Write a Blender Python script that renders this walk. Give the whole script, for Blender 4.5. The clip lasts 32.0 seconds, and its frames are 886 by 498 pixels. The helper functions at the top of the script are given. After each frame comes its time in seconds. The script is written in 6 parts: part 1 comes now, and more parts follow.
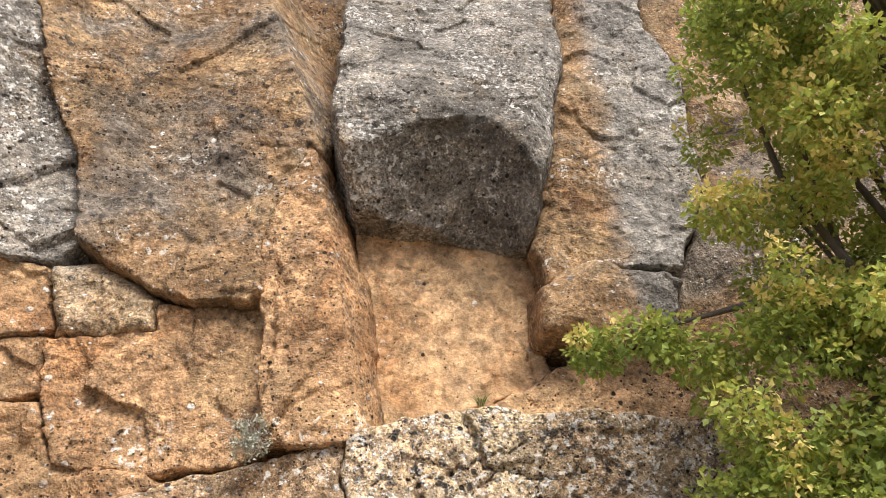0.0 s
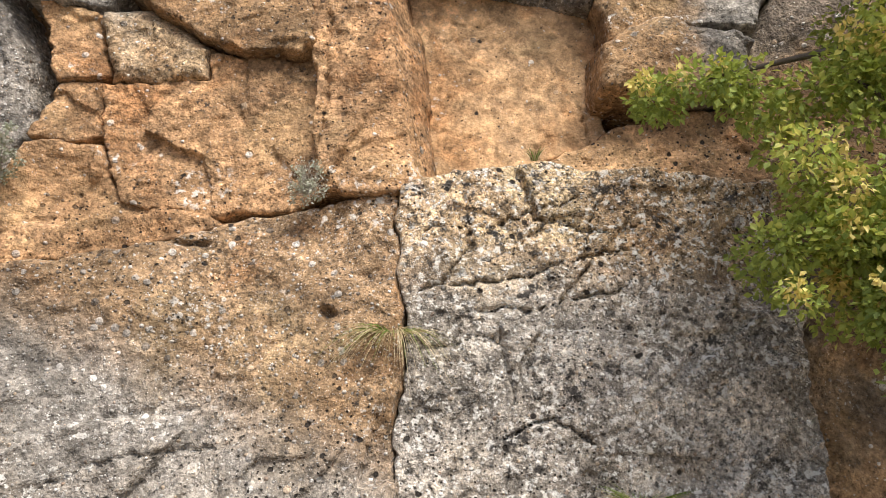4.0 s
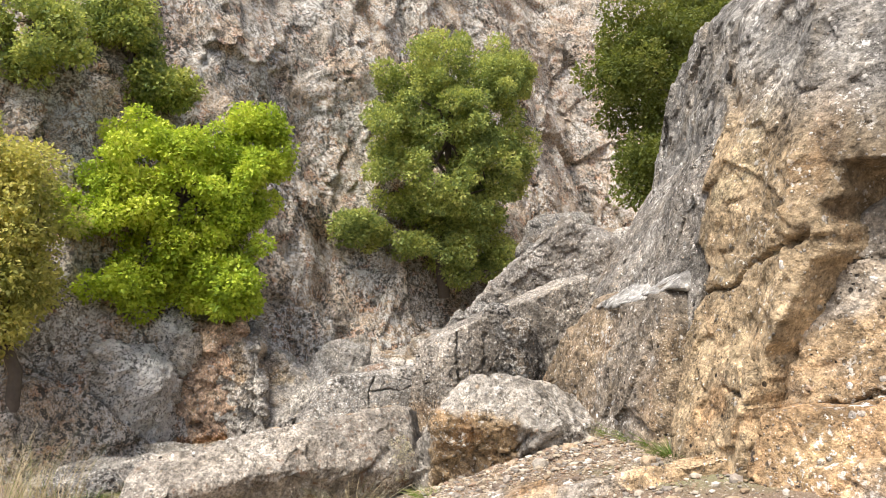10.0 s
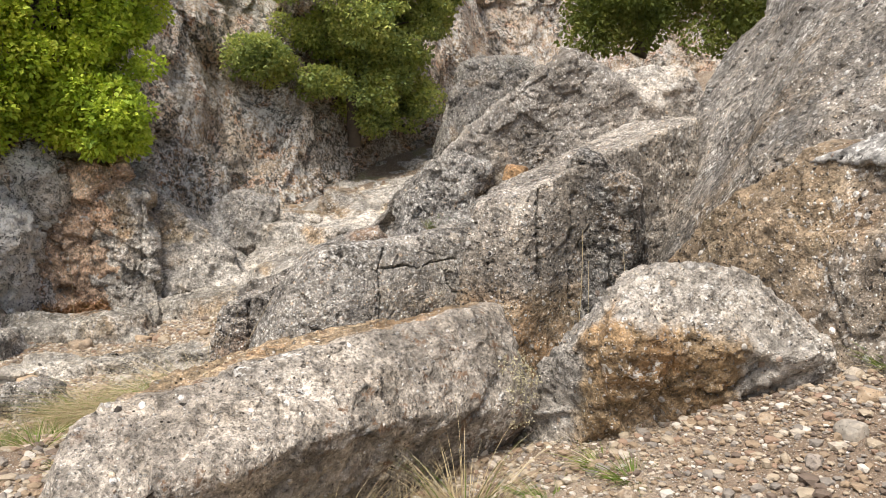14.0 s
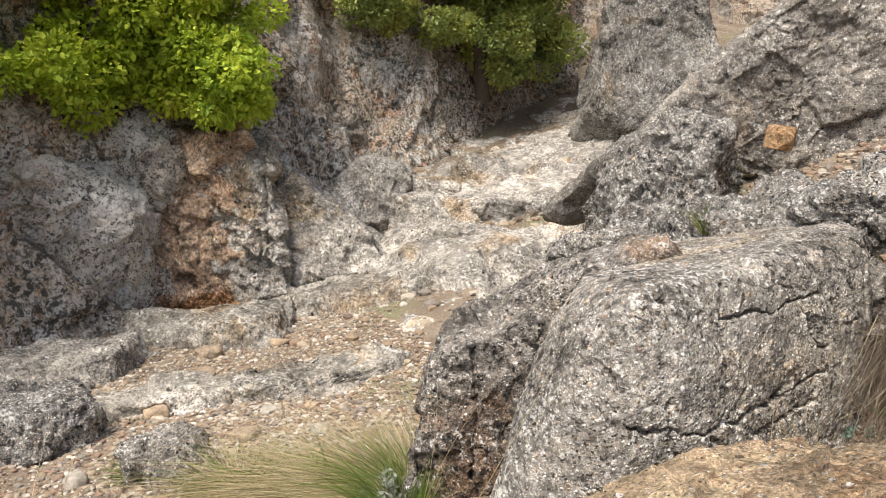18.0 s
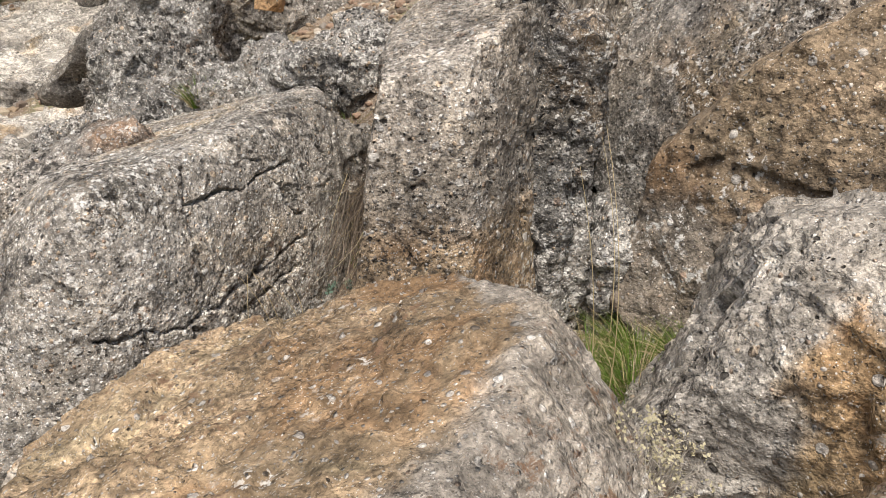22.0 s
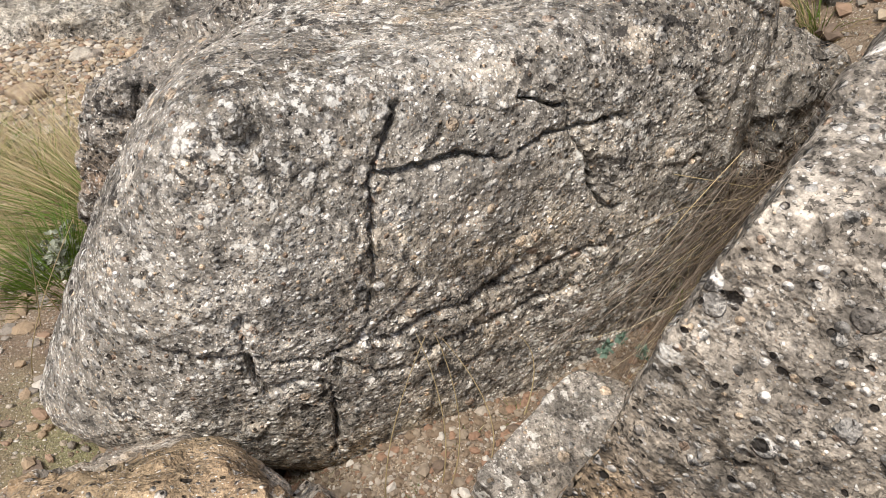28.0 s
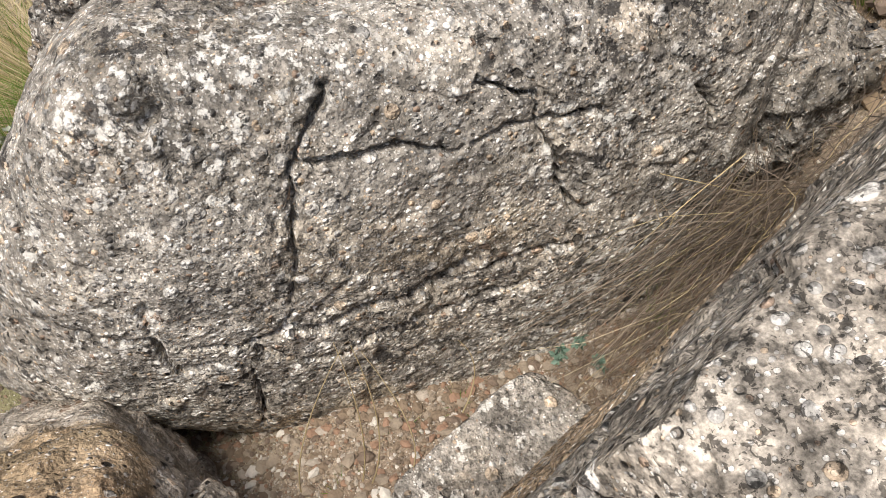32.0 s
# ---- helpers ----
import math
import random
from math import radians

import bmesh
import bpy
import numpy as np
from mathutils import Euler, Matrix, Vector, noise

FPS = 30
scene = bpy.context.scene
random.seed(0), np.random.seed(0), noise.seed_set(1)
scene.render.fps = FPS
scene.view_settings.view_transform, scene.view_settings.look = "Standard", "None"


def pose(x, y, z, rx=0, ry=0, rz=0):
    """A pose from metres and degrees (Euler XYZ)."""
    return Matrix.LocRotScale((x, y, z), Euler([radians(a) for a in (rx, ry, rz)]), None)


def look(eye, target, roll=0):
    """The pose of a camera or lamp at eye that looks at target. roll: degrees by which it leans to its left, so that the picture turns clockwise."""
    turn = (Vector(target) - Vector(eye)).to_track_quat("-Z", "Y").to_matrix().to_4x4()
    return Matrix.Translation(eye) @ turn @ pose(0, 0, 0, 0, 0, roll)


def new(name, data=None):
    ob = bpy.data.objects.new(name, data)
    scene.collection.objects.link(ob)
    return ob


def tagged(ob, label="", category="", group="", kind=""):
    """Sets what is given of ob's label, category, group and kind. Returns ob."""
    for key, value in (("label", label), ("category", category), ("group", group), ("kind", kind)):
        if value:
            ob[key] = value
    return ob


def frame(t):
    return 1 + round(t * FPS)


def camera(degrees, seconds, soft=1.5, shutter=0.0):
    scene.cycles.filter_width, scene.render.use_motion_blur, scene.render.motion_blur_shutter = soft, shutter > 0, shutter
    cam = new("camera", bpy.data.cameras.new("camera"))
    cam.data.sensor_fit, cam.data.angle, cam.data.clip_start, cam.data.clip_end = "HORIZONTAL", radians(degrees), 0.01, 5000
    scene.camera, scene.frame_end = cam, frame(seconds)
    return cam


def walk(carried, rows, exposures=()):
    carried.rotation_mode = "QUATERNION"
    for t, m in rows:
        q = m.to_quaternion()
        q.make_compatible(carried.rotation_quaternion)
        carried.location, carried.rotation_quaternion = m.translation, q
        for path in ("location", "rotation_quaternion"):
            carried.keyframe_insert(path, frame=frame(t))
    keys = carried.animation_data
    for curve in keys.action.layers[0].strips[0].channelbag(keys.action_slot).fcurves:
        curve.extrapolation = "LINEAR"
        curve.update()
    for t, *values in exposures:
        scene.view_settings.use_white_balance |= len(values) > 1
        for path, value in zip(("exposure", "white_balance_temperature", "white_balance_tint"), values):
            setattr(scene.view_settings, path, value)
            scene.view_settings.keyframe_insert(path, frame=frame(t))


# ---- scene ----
cam = camera(60.0, 32.0, soft=0.6)
EXPO = 0.66
METRES, EYE, TILT, LEAN, TURN = 11.0, 1.65, 22.0, 0.0, 0.0
ROWS = [
    (0.0, 0.0, 0.0, 0.0, 0.0, 0.0, -0.0),
    (0.5, -0.0008, -0.0002, -0.0022, 0.49, -1.01, 0.12),
    (1.0, -0.0004, 0.0003, -0.0041, 0.55, -2.4, -0.0),
    (1.5, -0.0, 0.0006, -0.0048, -0.06, -3.99, -0.49),
    (2.0, 0.0016, 0.001, -0.0062, -1.29, -5.83, -1.26),
    (2.5, 0.0036, 0.0011, -0.0088, -2.51, -8.03, -2.03),
    (4.5, -0.0062, -0.0009, -0.017, 7.53, -16.9, 0.14),
    (5.0, -0.0085, -0.0021, -0.0171, 11.86, -17.65, 1.9),
    (5.5, -0.0088, -0.0017, -0.0188, 16.05, -17.9, 3.84),
    (6.0, -0.0093, -0.0017, -0.0192, 20.81, -17.64, 6.11),
    (6.5, -0.0138, -0.0031, -0.0184, 26.72, -17.02, 8.98),
    (7.0, -0.0227, -0.008, -0.0172, 33.46, -16.04, 12.36),
    (7.5, -0.0357, -0.0193, -0.0126, 40.68, -14.51, 16.06),
    (8.0, -0.049, -0.0301, -0.0072, 47.84, -12.47, 19.77),
    (8.5, -0.0631, -0.0383, -0.0028, 55.45, -9.47, 23.02),
    (9.0, -0.0892, -0.0449, -0.0017, 62.46, -6.14, 24.35),
    (9.5, -0.1109, -0.0459, -0.0021, 66.5, -4.24, 23.73),
    (10.0, -0.1259, -0.05, -0.004, 66.76, -4.61, 22.11),
    (10.5, -0.1602, -0.0545, 0.0037, 63.45, -6.42, 20.99),
    (11.0, -0.1904, -0.0583, 0.0005, 62.48, -8.24, 20.58),
    (11.5, -0.2247, -0.0554, -0.0016, 60.95, -11.16, 19.73),
    (12.0, -0.2523, -0.0597, -0.0033, 58.03, -14.33, 18.7),
    (12.5, -0.2808, -0.0677, -0.0011, 56.3, -16.22, 17.98),
    (13.0, -0.3177, -0.068, 0.0003, 56.15, -17.17, 17.59),
    (13.5, -0.3407, -0.0708, -0.0003, 56.17, -18.08, 17.48),
    (14.0, -0.368, -0.0774, -0.0014, 56.29, -18.92, 17.52),
    (14.5, -0.3991, -0.0759, -0.0059, 56.06, -19.68, 17.7),
    (16.5, -0.5166, -0.061, -0.0046, 59.84, -19.93, 19.2),
    (17.0, -0.5393, -0.0627, -0.0029, 62.26, -19.46, 19.88),
    (17.5, -0.5638, -0.0691, 0.0071, 63.34, -19.67, 20.36),
    (18.0, -0.5771, -0.0725, 0.0091, 62.1, -20.91, 20.37),
    (18.5, -0.595, -0.0685, 0.0083, 58.0, -23.23, 19.79),
    (19.0, -0.6065, -0.0579, 0.0102, 51.83, -26.21, 18.47),
    (19.5, -0.608, -0.0544, 0.0097, 45.18, -29.49, 16.54),
    (20.0, -0.6074, -0.0506, 0.0078, 38.9, -32.83, 14.31),
    (20.5, -0.6075, -0.0513, 0.0074, 33.89, -35.89, 12.19),
    (21.0, -0.6025, -0.0521, 0.007, 29.85, -38.68, 10.17),
    (21.5, -0.5897, -0.0457, 0.0038, 27.98, -39.98, 10.39),
    (22.0, -0.5652, -0.032, -0.0055, 29.76, -40.25, 12.39),
    (22.5, -0.5551, -0.0149, -0.0153, 33.04, -40.27, 14.24),
    (23.0, -0.5569, 0.0136, -0.0244, 38.67, -39.73, 16.77),
    (23.5, -0.561, 0.03, -0.033, 46.36, -38.33, 19.36),
    (24.0, -0.5594, 0.0519, -0.0408, 54.1, -36.45, 21.2),
    (24.5, -0.5605, 0.063, -0.0447, 60.36, -34.97, 22.08),
    (25.0, -0.5733, 0.0687, -0.0484, 65.18, -33.9, 22.41),
    (25.5, -0.5814, 0.0747, -0.0489, 68.53, -33.5, 22.46),
    (27.5, -0.6502, 0.0925, -0.0458, 71.21, -44.29, 19.8),
    (28.0, -0.6627, 0.1001, -0.0486, 70.03, -50.15, 18.46),
    (28.5, -0.6774, 0.1076, -0.0542, 69.62, -54.47, 17.03),
    (29.0, -0.6853, 0.109, -0.055, 70.3, -56.63, 15.77),
    (29.5, -0.6893, 0.1135, -0.0586, 71.89, -57.69, 14.96),
    (30.0, -0.6929, 0.1197, -0.0643, 73.47, -58.35, 14.71),
    (30.5, -0.6944, 0.1229, -0.0684, 74.81, -58.95, 14.97),
    (31.0, -0.6973, 0.1232, -0.0693, 75.73, -59.27, 15.65),
    (31.5, -0.6935, 0.1259, -0.0618, 76.22, -59.1, 16.48),
    (32.0, -0.689, 0.1271, -0.0541, 76.44, -58.54, 17.31),
]
walk(cam, [(t, pose(0, 0, EYE, TILT, LEAN, TURN) @ pose(METRES * x, METRES * y, METRES * z, 90 + pitch, roll, yaw)) for t, x, y, z, yaw, pitch, roll in ROWS],
     exposures=[(0.0, EXPO + 0.2), (4.5, EXPO + 0.1), (8.0, EXPO + 0.08), (10.0, EXPO + 0.3), (12.0, EXPO + 0.12), (14.0, EXPO), (18.0, EXPO), (21.0, EXPO - 0.14), (25.0, EXPO - 0.16), (28.0, EXPO - 0.14), (32.0, EXPO - 0.04)])

# ---- world and sun ----
world = bpy.data.worlds.new("world")
scene.world = world
world.use_nodes = True
wn = world.node_tree.nodes
sky = wn.new("ShaderNodeTexSky")
sky.sky_type = "NISHITA"
sky.sun_disc = False
SUN_ELEV, SUN_ROT = 63.0, 150.0
sky.sun_elevation, sky.sun_rotation = radians(SUN_ELEV), radians(SUN_ROT)
sky.air_density, sky.dust_density, sky.ozone_density = 1.0, 4.0, 0.6
wn["Background"].inputs["Strength"].default_value = 0.105
world.node_tree.links.new(sky.outputs["Color"], wn["Background"].inputs["Color"])
sun = new("sun", bpy.data.lights.new("sun", "SUN"))
sun.data.energy, sun.data.angle, sun.data.color = 2.7, radians(25), (1.0, 0.95, 0.88)
_az = radians(SUN_ROT)
sun.matrix_world = look((0, 0, 30), (-30 * math.sin(_az), -30 * math.cos(_az), 30 - 30 * math.tan(radians(SUN_ELEV))))


# ---- materials ----
class Mat:
    """A small builder of node materials on world position."""

    def __init__(self, name):
        self.m = bpy.data.materials.new(name)
        self.m.use_nodes = True
        self.t = self.m.node_tree
        self.b = self.t.nodes["Principled BSDF"]
        self.pos = self.t.nodes.new("ShaderNodeNewGeometry").outputs["Position"]

    def put(self, sock, val):
        if isinstance(val, bpy.types.NodeSocket):
            self.t.links.new(val, sock)
        else:
            sock.default_value = val

    def noise(self, scale, detail=4.0, rough=0.6, vec=None, dist=0.0):
        n = self.t.nodes.new("ShaderNodeTexNoise")
        self.put(n.inputs["Vector"], vec or self.pos)
        n.inputs["Scale"].default_value, n.inputs["Detail"].default_value = scale, detail
        n.inputs["Roughness"].default_value, n.inputs["Distortion"].default_value = rough, dist
        return n.outputs["Fac"]

    def warp(self, scale, amount):
        n = self.t.nodes.new("ShaderNodeTexNoise")
        self.put(n.inputs["Vector"], self.pos)
        n.inputs["Scale"].default_value, n.inputs["Detail"].default_value = scale, 2.0
        a = self.t.nodes.new("ShaderNodeVectorMath")
        a.operation = "MULTIPLY_ADD"
        self.put(a.inputs[0], n.outputs["Color"])
        a.inputs[1].default_value = (amount,) * 3
        self.put(a.inputs[2], self.pos)
        return a.outputs[0]

    def stretch(self, sx, sy, sz, vec=None):
        a = self.t.nodes.new("ShaderNodeVectorMath")
        a.operation = "MULTIPLY"
        self.put(a.inputs[0], vec or self.pos)
        a.inputs[1].default_value = (sx, sy, sz)
        return a.outputs[0]

    def cells(self, scale, vec=None, feature="F1"):
        v = self.t.nodes.new("ShaderNodeTexVoronoi")
        v.feature = feature
        self.put(v.inputs["Vector"], vec or self.pos)
        v.inputs["Scale"].default_value = scale
        if feature == "DISTANCE_TO_EDGE":
            return v.outputs["Distance"], None
        s = self.t.nodes.new("ShaderNodeSeparateColor")
        self.put(s.inputs[0], v.outputs["Color"])
        return v.outputs["Distance"], s.outputs

    def math(self, op, a, b=0.0, clamp=False):
        n = self.t.nodes.new("ShaderNodeMath")
        n.operation, n.use_clamp = op, clamp
        self.put(n.inputs[0], a)
        self.put(n.inputs[1], b)
        return n.outputs[0]

    def band(self, val, lo, hi):
        n = self.t.nodes.new("ShaderNodeMapRange")
        n.interpolation_type = "SMOOTHSTEP"
        self.put(n.inputs[0], val)
        n.inputs[1].default_value, n.inputs[2].default_value = lo, hi
        return n.outputs[0]

    def lin(self, val, lo, hi, a, b):
        n = self.t.nodes.new("ShaderNodeMapRange")
        self.put(n.inputs[0], val)
        for k, x in enumerate((lo, hi, a, b)):
            n.inputs[k + 1].default_value = x
        return n.outputs[0]

    def ramp(self, val, stops, hard=False):
        r = self.t.nodes.new("ShaderNodeValToRGB")
        r.color_ramp.interpolation = "CONSTANT" if hard else "LINEAR"
        e = r.color_ramp.elements
        while len(e) < len(stops):
            e.new(0.5)
        for k, (p, c) in enumerate(stops):
            e[k].position, e[k].color = p, (*c, 1)
        self.put(r.inputs[0], val)
        return r.outputs[0]

    def mix(self, fac, a, b, mode="MIX"):
        n = self.t.nodes.new("ShaderNodeMix")
        n.data_type, n.blend_type = "RGBA", mode
        self.put(n.inputs[0], fac)
        self.put(n.inputs[6], a if isinstance(a, bpy.types.NodeSocket) else (*a, 1))
        self.put(n.inputs[7], b if isinstance(b, bpy.types.NodeSocket) else (*b, 1))
        return n.outputs[2]

    def done(self, colour, height=None, dist=0.01, rough=0.9, strength=1.0):
        self.put(self.b.inputs["Base Color"], colour)
        self.put(self.b.inputs["Roughness"], rough)
        self.b.inputs["Specular IOR Level"].default_value = 0.25
        if height is not None:
            n = self.t.nodes.new("ShaderNodeBump")
            n.inputs["Distance"].default_value, n.inputs["Strength"].default_value = dist, strength
            self.put(n.inputs["Height"], height)
            self.put(self.b.inputs["Normal"], n.outputs[0])
        return self.m


GREY, PALE, TAN = (0.25, 0.235, 0.217), (0.45, 0.425, 0.38), (0.34, 0.285, 0.215)
OCHRE, RUST, BROWN = (0.50, 0.312, 0.162), (0.36, 0.185, 0.095), (0.27, 0.18, 0.105)


def conglomerate(name, ochre=0.2, pale=0.4, lichen=0.3, pebbles=0.7, size=0.03, pits=0.3, bump=1.0, blotch=0.9, white=0.4, grit=1.0, tone=None, warm=None, matrix=0.8, split=(), crust=(0.034, 0.031, 0.029), zoom=1.0):
    """Pebbly rock: a matrix that turns from grey to ochre in blotches, pebbles of two sizes, sand, dark crust, pale lichen and pits."""
    m = Mat(name)
    w = m.warp(9.0, 0.012 * zoom)
    big = m.noise(blotch, 6.0, 0.62, dist=0.5)
    mid = m.noise(5.0, 6.0, 0.68)
    base = m.mix(m.band(mid, 0.35, 0.65), GREY, m.mix(m.band(m.noise(2.6, 5.0, 0.65), 0.42, 0.6), PALE, TAN))
    base = m.mix(abs(pale - 0.5), base, GREY if pale < 0.5 else PALE)
    ocol = m.mix(m.band(m.noise(3.1, 6.0, 0.72), 0.44, 0.66), warm or OCHRE, m.mix(m.band(mid, 0.4, 0.6), tuple(0.66 * k for k in (warm or OCHRE)), (0.50, 0.36, 0.22) if not warm else tuple(k + 0.03 for k in warm)))
    rusty, lemon = tuple(k * q for k, q in zip(warm or OCHRE, (0.80, 0.66, 0.55))), tuple(k * q for k, q in zip(warm or OCHRE, (1.10, 1.20, 1.22)))
    hue = m.noise(1.7, 5.0, 0.65, dist=0.6)
    ocol = m.mix(m.math("MULTIPLY", m.band(hue, 0.52, 0.66), 0.75), ocol, rusty)
    ocol = m.mix(m.math("MULTIPLY", m.band(hue, 0.48, 0.36), 0.7), ocol, lemon)
    if tone:
        base = m.mix(0.5, base, tone)
    lo = 0.78 - 0.56 * ochre
    mask = m.band(big, lo - 0.06, lo + 0.08)
    for sx, sy, sz, s0, s1 in split:
        dot = m.t.nodes.new("ShaderNodeVectorMath")
        dot.operation = "DOT_PRODUCT"
        m.put(dot.inputs[0], m.pos)
        dot.inputs[1].default_value = (sx, sy, sz)
        mask = m.math("MULTIPLY", mask, m.band(m.math("ADD", dot.outputs["Value"], m.math("MULTIPLY", m.math("SUBTRACT", mid, 0.5), 0.3)), s0, s1))
    col = m.mix(1.0, m.mix(mask, base, ocol), (0.68 * matrix,) * 3, "MULTIPLY")
    d1, c1 = m.cells(1.0 / size, w)
    d2, c2 = m.cells(2.8 / size, w)
    palette = [(0.0, (0.13, 0.12, 0.11)), (0.09, (0.34, 0.33, 0.31)), (0.27, (0.50, 0.48, 0.445)), (0.50, (0.62, 0.59, 0.54)),
               (0.70, (0.52, 0.40, 0.28)), (0.80, (0.30, 0.21, 0.15)), (0.85, (0.76, 0.73, 0.68))]
    p1, p2 = m.ramp(c1[0], palette, True), m.ramp(c2[0], palette, True)
    r1, r2 = m.math("DIVIDE", d1, m.lin(c1[2], 0.0, 1.0, 0.20, 0.52)), m.math("DIVIDE", d2, m.lin(c2[2], 0.0, 1.0, 0.22, 0.52))
    shape1 = m.math("MULTIPLY", m.band(r1, 1.0, 0.9), m.band(c1[1], 1.0 - 0.7 * pebbles, 1.01 - 0.7 * pebbles))
    shape2 = m.math("MULTIPLY", m.band(r2, 1.0, 0.88), m.band(c2[1], 1.0 - 0.7 * pebbles, 1.01 - 0.7 * pebbles))
    d0, c0 = m.cells(0.42 / size, w)
    shape0 = m.math("MULTIPLY", m.band(d0, 0.40, 0.34), m.band(c0[1], 1.0 - 0.28 * pebbles, 1.01 - 0.28 * pebbles))
    col = m.mix(m.math("MULTIPLY", shape2, 0.45 + 0.35 * pebbles), col, p2)
    col = m.mix(m.math("MULTIPLY", shape1, 0.55 + 0.30 * pebbles), col, p1)
    col = m.mix(m.math("MULTIPLY", shape0, 0.65), col, m.ramp(c0[0], palette, True))
    # sand; the small gaps between the grains have their shade painted as dark specks
    sand = m.lin(m.noise(190.0 / zoom, 3.0, 0.75), 0.30, 0.70, max(0.1, 1.0 - 0.3 * grit), 1.0 + 0.3 * grit)
    coarse = m.lin(m.noise(48.0 / zoom, 4.0, 0.7), 0.32, 0.68, max(0.1, 1.0 - 0.78 * grit), 1.0 + 0.85 * grit)
    gaps = m.lin(m.noise(85.0 / zoom, 3.0, 0.7, dist=0.4), 0.40, 0.435, max(0.05, 1.0 - 0.72 * grit), 1.0)
    flecks = m.lin(m.noise(130.0 / zoom, 2.0, 0.6), 0.59, 0.65, 1.0, 1.0 + 0.2 * grit)
    f = m.math("MULTIPLY", m.math("MULTIPLY", sand, coarse), m.math("MULTIPLY", gaps, flecks))
    worn = m.lin(m.noise(1.6, 5.0, 0.6), 0.38, 0.60, 0.5, 1.0)
    f = m.math("MULTIPLY_ADD", m.math("SUBTRACT", f, 1.0), worn)
    m.t.nodes[-1].inputs[2].default_value = 1.0
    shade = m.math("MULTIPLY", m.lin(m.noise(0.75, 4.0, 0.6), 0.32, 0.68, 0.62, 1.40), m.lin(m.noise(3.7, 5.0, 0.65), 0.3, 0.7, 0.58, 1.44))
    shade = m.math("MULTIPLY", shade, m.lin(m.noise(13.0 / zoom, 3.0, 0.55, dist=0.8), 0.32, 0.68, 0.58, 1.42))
    col = m.mix(1.0, col, m.mix(1.0, (0, 0, 0), m.math("MULTIPLY", f, shade)), "MULTIPLY")
    # pale lichen, dark crust
    spots = m.math("MULTIPLY", m.band(m.noise(30.0 / zoom, 5.0, 0.65), 0.55, 0.60), m.band(m.noise(2.1, 4.0), 0.62 - 0.25 * white, 0.70 - 0.22 * white))
    col = m.mix(m.math("MULTIPLY", spots, 0.75), col, (0.70, 0.68, 0.63))
    lich = m.math("MULTIPLY", m.band(m.noise(17.0 / zoom, 8.0, 0.75), 0.60 - 0.13 * lichen, 0.65 - 0.13 * lichen),
                  m.band(m.noise(1.9, 5.0, 0.65), 0.62 - 0.34 * lichen, 0.72 - 0.3 * lichen))
    col = m.mix(m.math("MULTIPLY", lich, 0.92), col, crust)
    # holes left by lost pebbles, the shade inside them painted near black
    d3, c3 = m.cells(17.0 / zoom, w)
    hole = m.math("MULTIPLY", m.band(m.math("ADD", d3, m.math("MULTIPLY", m.noise(30.0, 3.0, 0.6), 0.45)), 0.44, 0.37), m.band(c3[2], 1.0 - 0.5 * pits, 1.02 - 0.5 * pits))
    d4, c4 = m.cells(46.0, w)
    hole2 = m.math("MULTIPLY", m.band(m.math("ADD", d4, m.math("MULTIPLY", m.noise(60.0, 2.0, 0.6), 0.4)), 0.46, 0.36), m.band(c4[2], 1.0 - 0.6 * pits, 1.02 - 0.6 * pits))
    holes = m.math("MULTIPLY", m.math("MAXIMUM", hole, hole2), m.lin(m.noise(1.3, 4.0, 0.6), 0.42, 0.56, 0.12, 1.0))
    col = m.mix(m.math("MULTIPLY", holes, 0.97), col, (0.024, 0.02, 0.017))
    hgt = m.math("ADD", m.math("MULTIPLY", shape1, m.math("SUBTRACT", 0.62, m.math("MULTIPLY", r1, 0.55))), m.math("MULTIPLY", shape2, 0.2))
    hgt = m.math("ADD", hgt, m.math("MULTIPLY", shape0, m.math("SUBTRACT", 0.55, d0)))
    hgt = m.math("ADD", hgt, m.math("MULTIPLY", m.noise(6.0, 3.0, 0.6), 1.0))
    hgt = m.math("ADD", hgt, m.math("MULTIPLY", m.noise(26.0, 3.0, 0.6), 0.9))
    hgt = m.math("ADD", hgt, m.math("MULTIPLY", m.noise(95.0 / zoom, 2.0, 0.55), 0.35 * zoom))
    hgt = m.math("SUBTRACT", hgt, m.math("MULTIPLY", holes, 0.9))
    return m.done(col, hgt, 0.021 * bump, 0.92)


DULL = (0.40, 0.30, 0.195)
ROCK_BROAD = conglomerate("rock_tan_above_grey", ochre=0.8, pale=0.7, lichen=0.2, pebbles=0.4, size=0.018, pits=0.9, white=0.4, warm=(0.47, 0.31, 0.175), split=((0.35, 0, 0.94, 0.62, 0.98),), matrix=0.9, grit=0.9, tone=(0.45, 0.40, 0.34))
ROCK_CRACKED = conglomerate("rock_spotted_crust", ochre=0.85, pale=0.8, lichen=0.5, pebbles=0.6, size=0.018, pits=0.8, white=1.1, warm=(0.45, 0.32, 0.19), split=((0, 0, 1, 1.55, 1.95),), matrix=1.15, tone=(0.42, 0.36, 0.29))
ROCK_DARK = conglomerate("rock_dark_crust", ochre=0.35, pale=0.4, lichen=0.6, pebbles=0.7, size=0.018, pits=1.0, white=0.45, warm=(0.34, 0.22, 0.14), matrix=0.92, tone=(0.34, 0.30, 0.25))
ROCK_OCHRE = conglomerate("rock_ochre", ochre=0.98, pale=0.3, lichen=0.16, pebbles=0.08, size=0.02, pits=0.8, bump=1.0, white=0.1, matrix=1.0, warm=(0.50, 0.30, 0.155), grit=0.75)
